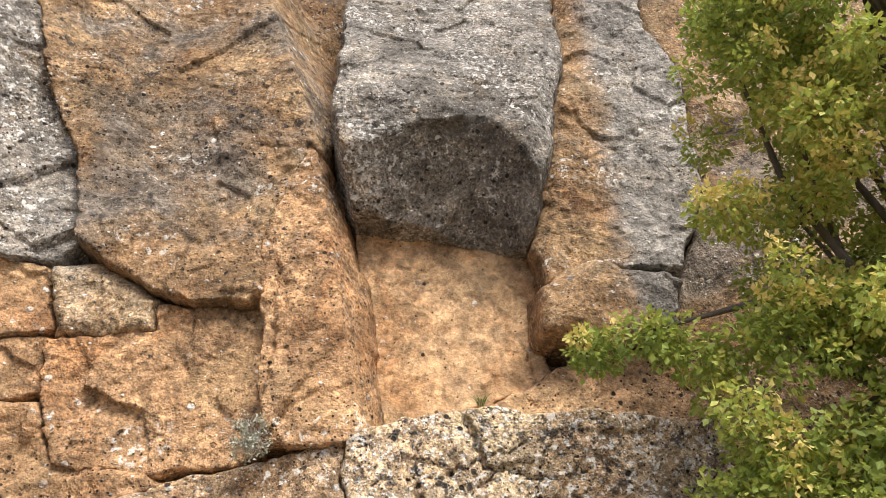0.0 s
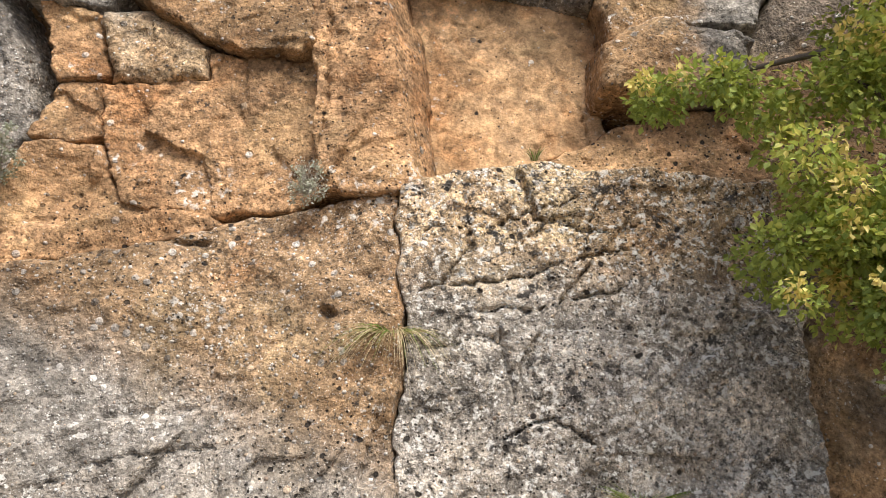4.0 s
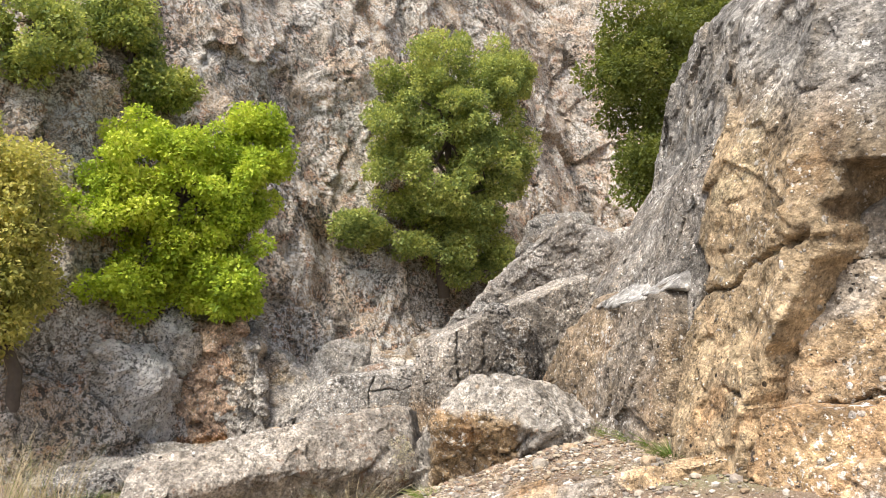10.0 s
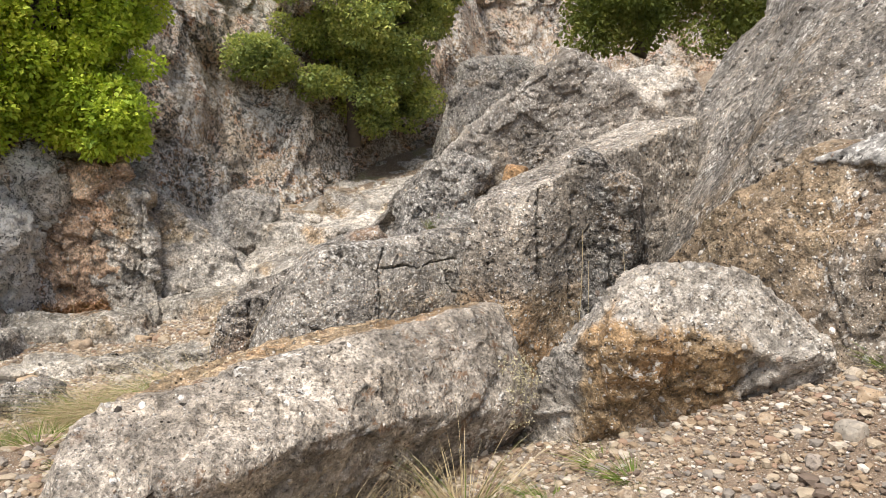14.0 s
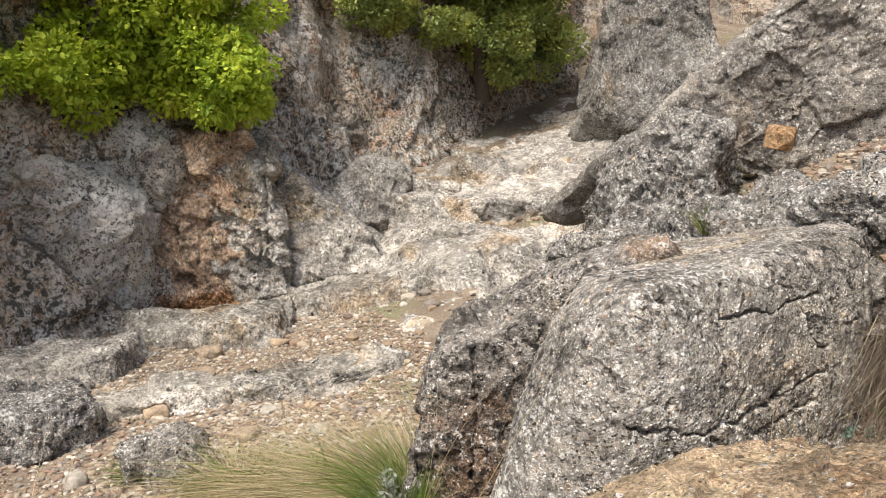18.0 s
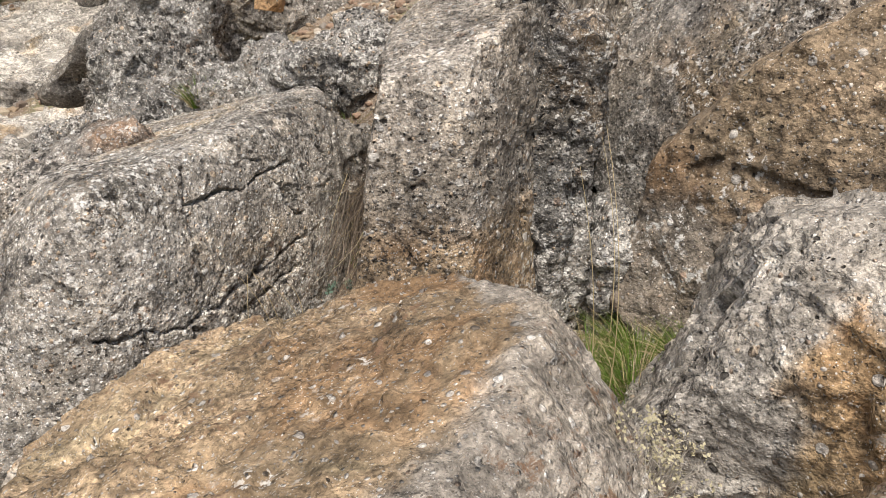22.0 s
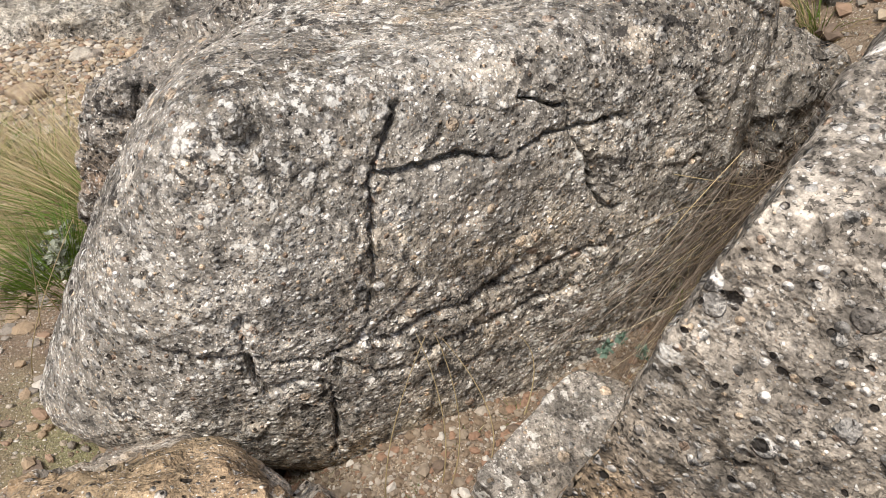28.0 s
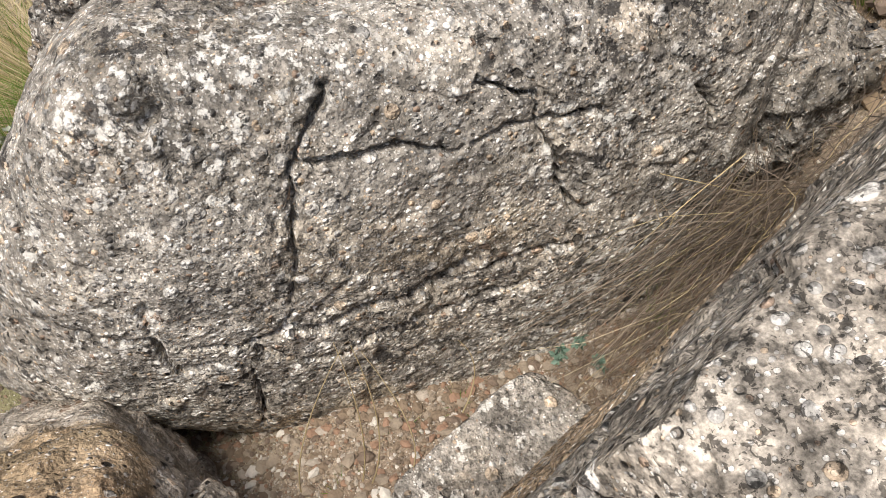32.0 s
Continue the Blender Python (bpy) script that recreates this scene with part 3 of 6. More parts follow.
# ---- rocks ----
def rock(name, centre, planes, half, yaw=0.0, step=0.02, rough=0.05, material=None, cracks=(), seed=0, sharp=14.0, grain=0.012, bulge=0.0, label="", category="rock", strata=0.0, chip=0.03, along=None):
    """A boulder: the body that the planes (outward normal, point) bound about centre, with rounded edges, a worn, uneven skin and open cracks.
    cracks: (width, depth, polyline), run in the direction along."""
    c = np.array(centre, float)
    hx, hy, hz = half
    dirs, faces, start = [], [], 0
    for axis in range(3):
        a, b = [(1, 2), (2, 0), (0, 1)][axis]
        na, nb = [max(3, int(2 * (hx, hy, hz)[k] / step)) for k in (a, b)]
        ga, gb = np.meshgrid(np.linspace(-1, 1, na + 1), np.linspace(-1, 1, nb + 1), indexing="ij")
        for sgn in (-1, 1):
            g = np.zeros((na + 1, nb + 1, 3))
            g[..., axis], g[..., a], g[..., b] = sgn * (hx, hy, hz)[axis], ga * (hx, hy, hz)[a], gb * (hx, hy, hz)[b]
            idx = start + np.arange((na + 1) * (nb + 1)).reshape(na + 1, nb + 1)
            quad = np.stack([idx[:-1, :-1], idx[1:, :-1], idx[1:, 1:], idx[:-1, 1:]], -1).reshape(-1, 4)
            faces.append(quad if sgn > 0 else quad[:, ::-1])
            dirs.append(g.reshape(-1, 3))
            start += g.size // 3
    d = np.concatenate(dirs)
    faces = np.concatenate(faces)
    cy, sy = math.cos(radians(yaw)), math.sin(radians(yaw))
    d = d @ np.array([[cy, sy, 0], [-sy, cy, 0], [0, 0, 1]])
    key = np.round(d * 5000).astype(np.int64)
    _, first, inv = np.unique(key, axis=0, return_index=True, return_inverse=True)
    d, faces = d[first], inv.reshape(-1)[faces]
    faces = faces[[len(set(q)) == 4 for q in faces.tolist()]]
    d /= np.linalg.norm(d, axis=1)[:, None]
    total, grad = np.zeros(len(d)), np.zeros((len(d), 3))
    for n, p in planes:
        n = np.array(n, float)
        n /= np.linalg.norm(n)
        dist = max(0.03, n @ (np.array(p, float) - c))
        g = np.maximum(0, d @ n) / dist
        total += g ** sharp
        grad += (g ** (sharp - 1) / dist)[:, None] * n
    v = c + d / (total ** (1 / sharp))[:, None]
    nrm = grad / np.linalg.norm(grad, axis=1)[:, None]
    off = rough * (fbm(v, 1.5, 3, 0.42, seed) - 0.15) + 0.25 * grain * ridged(v, 9.0, 3, 0.5, seed + 3) + 1.3 * grain * facets(v, 15.0, seed + 4) + bulge * vnoise(v, 0.8, seed + 9)
    wv = v + 0.02 * np.stack([vnoise(v, 6.0, seed + k) for k in (71, 72, 73)], 1)
    off += chip * facets(wv, 2.6, seed) + 0.35 * chip * facets(wv, 7.5, seed + 5)
    if strata:
        off += strata * ridged(v * np.array([0.6, 0.6, 2.2]), 2.0, 3, 0.5, seed + 21)
    for width, depth, line in cracks:
        wob = v + 0.007 * np.stack([vnoise(v, 11, k + seed) for k in (31, 32, 33)], 1) + 0.006 * np.stack([vnoise(v, 75, k + seed) for k in (44, 45, 46)], 1) + 0.008 * np.stack([vnoise(v, 34, k + seed) for k in (41, 42, 43)], 1)
        ln = np.array(line, float)
        if along is not None:
            ax = np.array(along, float) / np.linalg.norm(along)
            wob, ln = wob - (wob @ ax)[:, None] * ax, ln - (ln @ ax)[:, None] * ax
        dd = seg_distance(wob, ln) + (0 if along is None else np.where(nrm @ ax > 0.1, 0, 9))
        ww = width * (0.75 + 0.5 * vnoise(v, 13, seed + 51) + 1.5 * np.maximum(0, vnoise(v, 31, seed + 52)))
        off -= depth * np.exp(-((dd / ww) ** 2)) * (0.75 + 0.35 * vnoise(v, 16, seed + 61))
    v = v + off[:, None] * nrm
    base = (float(c[0]), float(c[1]), float(v[:, 2].min()))
    ob = mesh_of(name, v, faces, material, base)
    return tagged(ob, label, category) if label else ob


def poly_distance(p, poly):
    """Signed distance of the points p (n, 2) to a closed outline, negative inside."""
    inside = np.zeros(len(p), bool)
    best = np.full(len(p), 1e9)
    pts = [np.array(q, float) for q in poly]
    for a, b in zip(pts, pts[1:] + pts[:1]):
        ab = b - a
        k = np.clip(((p - a) @ ab) / max(1e-9, ab @ ab), 0, 1)
        best = np.minimum(best, np.linalg.norm(p - a - k[:, None] * ab, axis=1))
        if a[1] != b[1]:
            cross = (a[1] > p[:, 1]) != (b[1] > p[:, 1])
            inside ^= cross & (p[:, 0] < (b[0] - a[0]) * (p[:, 1] - a[1]) / (b[1] - a[1]) + a[0])
    return np.where(inside, -best, best)


def smooth01(v, a, b):
    k = np.clip((v - a) / (b - a), 0, 1)
    return k * k * (3 - 2 * k)


CLIFF_X = (-9, -7.6, -7.2, -6.7, -6, -5.3, -4.85, -4.3, -4, -3.5, -3, -2.5, -2.1, -1.6, -1, -0.6, 0, 8)
CLIFF_Y = (3.6, 3.3, 3.15, 3.0, 2.9, 2.72, 2.62, 2.5, 2.35, 2.45, 2.6, 2.75, 3.1, 3.25, 3.28, 3.27, 3.3, 3.3)


def cliff_y(x, z):
    """The mean depth of the cliff's face, which leans back as it rises."""
    return np.interp(x, CLIFF_X, CLIFF_Y) + 0.28 * (z - 2)


def block(parent, outline, material, out=0.0, planes=(), step=0.011, rough=0.03, grain=0.008, edge=0.014, cracks=(), seed=0, gap=-0.006, label="", ledges=0.0, chip=0.025, ledge_top=(8.0, 9.0)):
    """One block of the cliff: its outline in x and z, standing out of the mean face by out. planes: (x, z, depth, dx, dz), which cut the front back; a list of them cuts only where all do.
    cracks: (width, depth, polyline in x and z)."""
    o = np.array(outline, float)
    lo, hi = o.min(0) - 0.12, o.max(0) + 0.12
    nx, nz = [int((hi[k] - lo[k]) / step) + 2 for k in (0, 1)]
    gx, gz = np.meshgrid(lo[0] + step * np.arange(nx), lo[1] + step * np.arange(nz), indexing="ij")
    p = np.stack([gx.ravel(), gz.ravel()], 1)
    p3 = np.stack([p[:, 0], np.full(len(p), seed * 3.7), p[:, 1]], 1)
    q3 = np.stack([p[:, 0], np.zeros(len(p)), p[:, 1]], 1)
    wave = sum(a * np.stack([vnoise(q3, f, k), vnoise(q3, f, k + 1)], 1) for a, f, k in ((0.022, 4.0, 301), (0.016, 12.0, 303), (0.009, 31.0, 305)))
    sd = poly_distance(p + wave, outline) + gap + 0.006 * vnoise(p3, 9.0, seed + 1) + 0.003 * vnoise(p3, 40.0, seed + 2)
    y = cliff_y(p[:, 0], p[:, 1]) - out
    flat = y.copy()
    for group in planes:
        cut = None
        for x0, z0, dep, dx, dz in (group if isinstance(group, list) else [group]):
            one = flat + dep + dx * (p[:, 0] - x0) + dz * (p[:, 1] - z0)
            cut = one if cut is None else np.minimum(cut, one)
        y = np.maximum(y, cut)
    k = np.clip((sd + edge) / edge, 0, 1)
    y = y + edge * 0.8 * (1 - np.sqrt(np.clip(1 - k * k, 0, 1))) + np.maximum(0, sd) * 7.0
    y -= rough * fbm(p3, 1.4, 3, 0.42, seed) + 0.25 * grain * ridged(p3, 8.0, 3, 0.5, seed + 5) + 1.2 * grain * facets(p3, 14.0, seed + 4)
    wv = p3 + 0.02 * np.stack([vnoise(p3, 6.0, seed + q) for q in (71, 72, 73)], 1)
    y -= chip * facets(wv, 2.3, seed) + 0.35 * chip * facets(wv, 7.0, seed + 5)
    if ledges:
        lp = np.stack([p[:, 0] * 0.8 + p[:, 1] * 0.5, p3[:, 1], p[:, 1] * 1.7 - p[:, 0] * 1.1], 1)
        y -= ledges * (1.3 * facets(lp, 1.5, seed + 8) + 0.5 * facets(lp, 4.0, seed + 9)) * (1 - smooth01(p[:, 1], *ledge_top))
    for width, depth, line in cracks:
        wob = p + 0.02 * np.stack([vnoise(p3, 10, q + seed) for q in (31, 32)], 1) + 0.007 * np.stack([vnoise(p3, 70, q + seed) for q in (44, 45)], 1) + 0.01 * np.stack([vnoise(p3, 30, q + seed) for q in (41, 42)], 1)
        dd = seg_distance(wob, line)
        ww = width * (1 + 0.6 * vnoise(p3, 9, seed + 51))
        y += depth * np.exp(-((dd / ww) ** 2))
    keep = (sd < 0.075).reshape(nx, nz)
    idx = np.arange(nx * nz).reshape(nx, nz)
    quad = np.stack([idx[:-1, :-1], idx[1:, :-1], idx[1:, 1:], idx[:-1, 1:]], -1)
    quad = quad[keep[:-1, :-1] & keep[1:, :-1] & keep[1:, 1:] & keep[:-1, 1:]].reshape(-1, 4)
    used, inv = np.unique(quad, return_inverse=True)
    v = np.stack([p[:, 0], y, p[:, 1]], 1)[used]
    ob = mesh_of("block", v, inv.reshape(-1, 4), material)
    if label:
        tagged(ob, label)
    return under(ob, parent)


# ---- ground ----
GX = (-80, -30, -20, -15.5, -12.5, -10.6, -9.6, -8.7, -8.0, -6.5, -5.5, -4, -2, 2, 10, 80)
GZ = (6, 1, -0.9, -1.2, -1.1, -0.95, -0.6, -0.3, -0.08, -0.1, 0.0, 0.12, 0.14, 0.14, 0.4, 2)


def ground_z(x, y):
    """The ground: a bench along the cliff that falls to a stream bed, a rubble bank behind the boulders, and the hill."""
    x, y = np.asarray(x, float), np.asarray(y, float)
    z = np.interp(x, GX, GZ)
    east = smooth01(x, -7.5, -5.5)
    z = z + east * (0.05 * np.clip(y + 0.4, -3, 3.0) + (0.36 - 0.26 * smooth01(x, -2.5, -2.1)) * smooth01(y, 0.2, 2.0))
    west = 1 - smooth01(x, -13.2, -11.0 - 0.35 * np.clip(y - 3, 0, 6))
    z = z + west * 0.26 * np.clip(y - 1.2, 0, 14)
    bank = (1 - west) * (1 - smooth01(x, -8.5, -7.7))
    z = z + bank * (0.95 * smooth01(y, 1.9, 3.4) + 0.42 * np.clip(y - 2.9, 0, 7) + 0.25 * smooth01(x, -11, -8) * smooth01(y, 2.4, 3.6))
    behind = smooth01(y, 3.9, 5.2) * smooth01(x, -8.2, -6.2)
    z = z + behind * (1.2 + 0.5 * np.clip(y - 4.2, 0, 9))
    z = z - 0.22 * (1 - smooth01(y, 1.15, 1.7)) * smooth01(y, 0.3, 0.9) * smooth01(x, -9.0, -8.5) * (1 - smooth01(x, -8.2, -7.8))
    z = z - 0.12 * np.clip(-y - 2.5, 0, 10) * smooth01(x, -11, -7)
    return z


def ground_top(x, y):
    """The ground with its small unevenness."""
    p = np.stack([np.ravel(x), np.ravel(y), np.zeros(np.size(x))], 1)
    return ground_z(p[:, 0], p[:, 1]) + 0.03 * fbm(p, 1.1, 4, 0.5, 3) + 0.012 * ridged(p, 7.0, 3, 0.6, 3)


def sheet(name, xs, ys, zfun, material):
    gx, gy = np.meshgrid(xs, ys, indexing="ij")
    x, y = gx.ravel(), gy.ravel()
    z = zfun(x, y)
    n, m = gx.shape
    idx = np.arange(n * m).reshape(n, m)
    quad = np.stack([idx[:-1, :-1], idx[1:, :-1], idx[1:, 1:], idx[:-1, 1:]], -1).reshape(-1, 4)
    return mesh_of(name, np.stack([x, y, z], 1), quad, material)


xs = np.unique(np.round(np.concatenate([np.linspace(-400, -40, 30), np.linspace(-40, -17, 70), np.linspace(-17, -2, 430), np.arange(-8.7, -7.6, 0.014), np.linspace(-2, 5, 90), np.linspace(5, 400, 40)]), 3))
ys = np.unique(np.round(np.concatenate([np.linspace(-400, -10, 30), np.linspace(-10, -2, 60), np.linspace(-2, 4, 200), np.arange(1.3, 2.6, 0.014), np.linspace(4, 20, 90), np.linspace(20, 400, 30)]), 3))
ground = tagged(sheet("ground", xs, ys, ground_top, SOIL), "pale stony ground with gravel, thin grass and bedrock", "ground", kind="structure")


# ---- the cliff ----
def grid_sheet(name, u, v, place, material):
    gu, gv = np.meshgrid(u, v, indexing="ij")
    pts = place(gu.ravel(), gv.ravel())
    n, m = gu.shape
    idx = np.arange(n * m).reshape(n, m)
    quad = np.stack([idx[:-1, :-1], idx[1:, :-1], idx[1:, 1:], idx[:-1, 1:]], -1).reshape(-1, 4)
    return mesh_of(name, pts, quad, material)


def cliff_core(u, v):
    """The body of the cliff behind its blocks: up the face, then back over the top."""
    top = np.interp(u, (-8.2, -7.4, -6.6, -5.6, -5.2, -4.6, -3.3, -2.8, 8), (0.3, 1.0, 1.5, 1.9, 2.2, 2.8, 3.0, 6.0, 6.5))
    z = np.minimum(v, top)
    y = cliff_y(u, z) + 0.40 + np.maximum(0, v - top) * 1.6
    p = np.stack([u, y, z], 1)
    p[:, 1] -= 0.10 * fbm(p, 1.2, 4, 0.5, 5) + 0.02 * ridged(p, 6.0, 3, 0.5, 6)
    p[:, 2] += 0.06 * np.where(v > top, fbm(p, 2.0, 3, 0.5, 9), 0)
    return p


cliff = grid_sheet("cliff_face", np.arange(-8.2, 8.0, 0.05), np.arange(-0.6, 9.0, 0.05), cliff_core, ROCK_BROWN)
tagged(cliff, "ochre and grey conglomerate cliff split into large blocks", "cliff", kind="structure")

block(cliff, [(-2.35, 4.72), (-2.45, 5.6), (-0.7, 5.6), (-0.62, 4.6), (-0.6, 3.9), (-0.66, 3.7), (-0.74, 3.78), (-0.83, 3.4), (-0.89, 3.17), (-0.85, 2.8), (-1.11, 2.76), (-1.36, 2.83), (-1.66, 3.03), (-1.77, 3.1), (-1.89, 3.6), (-2.13, 4.05)],
      ROCK_BROWN, out=0.10, planes=[(-0.78, 4.05, 0.0, 1.8, 0.62)], seed=1, rough=0.05, label="brown pitted rock block with ochre edge")
block(cliff, [(-2.9, 4.2), (-2.8, 5.6), (-2.45, 5.6), (-2.35, 4.74), (-2.15, 4.05), (-1.91, 3.6), (-1.79, 3.1), (-1.88, 2.99), (-2.12, 2.96), (-2.5, 3.3)], ROCK_GREY, out=0.05, seed=2, rough=0.07, ledges=0.03)
block(cliff, [(-1.85, 2.96), (-1.65, 3.0), (-1.34, 2.79), (-1.34, 2.64), (-1.58, 2.58), (-1.75, 2.59)], ROCK_WARM, out=0.07, seed=3, edge=0.09)
block(cliff, [(-2.12, 2.95), (-1.89, 2.95), (-1.78, 2.61), (-1.98, 2.57)], ROCK_OCHRE, out=0.03, seed=4)
block(cliff, [(-1.98, 2.55), (-1.79, 2.58), (-1.76, 2.33), (-1.9, 2.28), (-2.06, 2.3)], ROCK_OCHRE, out=-0.03, seed=5)
block(cliff, [(-1.77, 2.56), (-1.31, 2.63), (-1.33, 2.77), (-1.11, 2.75), (-0.85, 2.79), (-0.77, 2.45), (-0.76, 2.12), (-0.9, 2.0), (-1.22, 1.96), (-1.62, 2.02), (-1.74, 2.3)], ROCK_OCHRE, out=0.0, seed=6, rough=0.045)
block(cliff, [(-0.74, 3.76), (-0.66, 3.7), (-0.58, 3.5), (-0.40, 2.9), (-0.33, 2.5), (-0.3, 2.18), (-0.44, 2.1), (-0.77, 2.1), (-0.78, 2.45), (-0.85, 2.8), (-0.88, 3.14), (-0.82, 3.43)], ROCK_OCHRE, out=0.10,
      planes=[(-0.56, 3.13, 0.0, 2.0, 0.44)], seed=7, rough=0.025, label="tall ochre rock column with a sharp edge", cracks=[(0.005, 0.03, [(-0.78, 3.0), (-0.76, 2.6), (-0.77, 2.2)])])
block(cliff, [(-0.5, 3.55), (0.5, 3.4), (0.47, 2.74), (0.53, 2.43), (0.19, 2.33), (-0.01, 2.26), (-0.31, 2.2), (-0.36, 2.65), (-0.43, 2.97)], ROCK_SMOOTH, out=-0.22, seed=8, rough=0.02, grain=0.006, chip=0.005, label="smooth clean ochre rock panel", cracks=[(0.005, 0.03, [(0.4, 2.62), (0.45, 2.48), (0.47, 2.38)]), (0.004, 0.02, [(-0.3, 3.1), (-0.12, 3.06), (0.0, 3.12)])])
block(cliff, [(-0.66, 5.6), (0.75, 5.6), (0.73, 4.58), (0.6, 3.86), (0.45, 3.14), (0.02, 3.25), (-0.46, 3.36), (-0.57, 3.84), (-0.61, 4.35), (-0.6, 4.56)], ROCK_GREY, out=0.32,
      planes=[[(-0.13, 3.74, 0.0, 0.238, -0.85), (0.2, 3.85, 0.0, -0.85, -0.85)], (0.05, 3.86, 0.0, 0.05, 0.25), (0.42, 3.8, 0.0, 0.7, 0.0)], seed=9, rough=0.03, edge=0.03, chip=0.03, label="grey block wedged in the cliff, overhanging below")
block(cliff, [(0.75, 4.58), (0.77, 5.6), (1.25, 5.6), (1.3, 4.8), (1.45, 4.43), (1.44, 4.18), (1.38, 3.45), (1.17, 2.98), (0.84, 3.01), (0.49, 2.88), (0.47, 3.14), (0.62, 3.86)], ROCK_EDGE, out=0.02,
      planes=[(0.62, 3.6, 0.0, -0.7, 0.1)], seed=10, rough=0.05)
block(cliff, [(0.47, 2.85), (0.75, 3.01), (1.15, 2.91), (1.04, 2.6), (0.8, 2.56), (0.49, 2.64)], ROCK_EDGE, out=0.10, seed=11, edge=0.1)
block(cliff, [(1.3, 5.6), (1.32, 4.8), (1.48, 4.4), (1.4, 3.4), (1.2, 2.95), (1.1, 2.6), (1.2, 0.2), (4.5, 0.2), (4.5, 5.6)], ROCK_BROWN, out=-0.05, seed=12, rough=0.1, step=0.04)
block(cliff, [(0.53, 2.46), (0.75, 2.53), (1.1, 2.55), (1.2, 2.2), (0.45, 2.2), (0.2, 2.28)], ROCK_OCHRE, out=-0.03, seed=13)
block(cliff, [(-0.41, 2.12), (-0.29, 2.18), (0.09, 2.25), (0.45, 2.24), (1.2, 2.18), (1.25, 0.2), (-0.24, 0.2), (-0.29, 0.74), (-0.34, 1.08), (-0.32, 1.54), (-0.41, 1.96)], ROCK_CRACKED, out=0.08, seed=14, step=0.009, rough=0.04, ledges=0.014, chip=0.03,
      cracks=[(0.0042, 0.038, [(-0.28, 1.92), (0.0, 1.98), (0.35, 2.1)]), (0.0035, 0.030, [(-0.1, 1.78), (0.1, 1.86), (0.2, 1.98)]), (0.0035, 0.030, [(0.35, 1.75), (0.4, 1.9), (0.42, 2.1)]), (0.0042, 0.030, [(-0.25, 1.45), (-0.05, 1.5), (0.1, 1.46)]), (0.0042, 0.045, [(-0.3, 1.68), (0.05, 1.72), (0.3, 1.82), (0.6, 1.9)]), (0.0042, 0.038, [(-0.05, 1.6), (0.2, 1.62), (0.55, 1.72)]), (0.0042, 0.045, [(0.05, 1.13), (0.25, 1.2), (0.4, 1.12)]),
              (0.0063, 0.030, [(-0.12, 2.1), (-0.1, 1.85), (-0.2, 1.7)]), (0.0056, 0.030, [(0.02, 1.55), (0.08, 1.38), (0.1, 1.25)]), (0.0035, 0.038, [(0.1, 2.2), (0.16, 2.0), (0.4, 1.95), (0.6, 2.0)])],
      label="grey lichen-crusted rock block with diagonal cracks")
block(cliff, [(-2.11, 1.65), (-1.82, 1.71), (-1.17, 1.9), (-1.03, 1.95), (-0.43, 2.12), (-0.43, 1.96), (-0.35, 1.59), (-0.36, 1.08), (-0.3, 0.74), (-0.26, 0.2), (-2.12, 0.2), (-2.19, 1.01), (-2.23, 1.49)],
      ROCK_BROAD, out=0.13, planes=[(-1.4, 1.55, 0.0, 0.0, 0.22)], seed=15, rough=0.05, ledges=0.05, ledge_top=(1.0, 1.35), chip=0.014,
      cracks=[(0.012, 0.05, [(-1.83, 1.74), (-1.62, 1.80), (-1.45, 1.86), (-1.2, 1.83)]), (0.02, 0.05, [(-0.65, 1.56), (-0.63, 1.565)]), (0.006, 0.03, [(-1.62, 0.88), (-1.45, 0.98), (-1.2, 1.02), (-0.95, 1.07)])], label="broad grey and ochre rock block")
block(cliff, [(-2.75, 2.6), (-2.8, 3.4), (-2.5, 3.3), (-2.2, 2.8), (-2.09, 2.32), (-2.12, 2.0), (-2.12, 1.7), (-2.27, 1.51), (-2.45, 1.45), (-2.67, 2.19), (-2.66, 2.28)], ROCK_GREY, out=-0.08, seed=16)
block(cliff, [(-2.12, 2.0), (-2.02, 2.26), (-1.76, 2.26), (-1.65, 2.04), (-1.26, 1.97), (-1.17, 1.91), (-1.82, 1.73), (-2.09, 1.68)], ROCK_OCHRE, out=0.02, seed=17, rough=0.05)
block(cliff, [(-3.9, 3.05), (-4.76, 3.3), (-5.6, 3.5), (-6.3, 3.5), (-7.6, 3.4), (-7.85, 3.0), (-7.7, 2.3), (-7.4, 1.7), (-5.0, 1.7), (-4.7, 1.54), (-4.93, 1.14), (-4.75, 0.1), (-4.1, 0.1), (-4.08, 0.85), (-4.05, 1.12), (-3.95, 1.25), (-3.8, 1.55), (-3.83, 1.72), (-3.74, 1.93), (-3.36, 1.9), (-3.47, 2.35), (-3.44, 2.77), (-3.6, 2.92)],
      ROCK_FLANK, out=0.10, seed=18, rough=0.05, edge=0.02, gap=0.006, chip=0.05, planes=[(-4.75, 2.0, 0.0, -0.31, 0.0), (-4.6, 3.0, 0.0, -0.1, 0.5), (-3.75, 2.2, 0.0, 0.35, 0.15)], cracks=[(0.012, 0.08, [(-4.93, 1.14), (-4.75, 1.4), (-4.5, 1.42), (-4.3, 1.55), (-4.05, 1.58), (-3.85, 1.66)]), (0.008, 0.05, [(-4.4, 0.95), (-4.1, 0.92), (-3.9, 0.98)])],
      label="tall pale rock pillar with ochre flank")
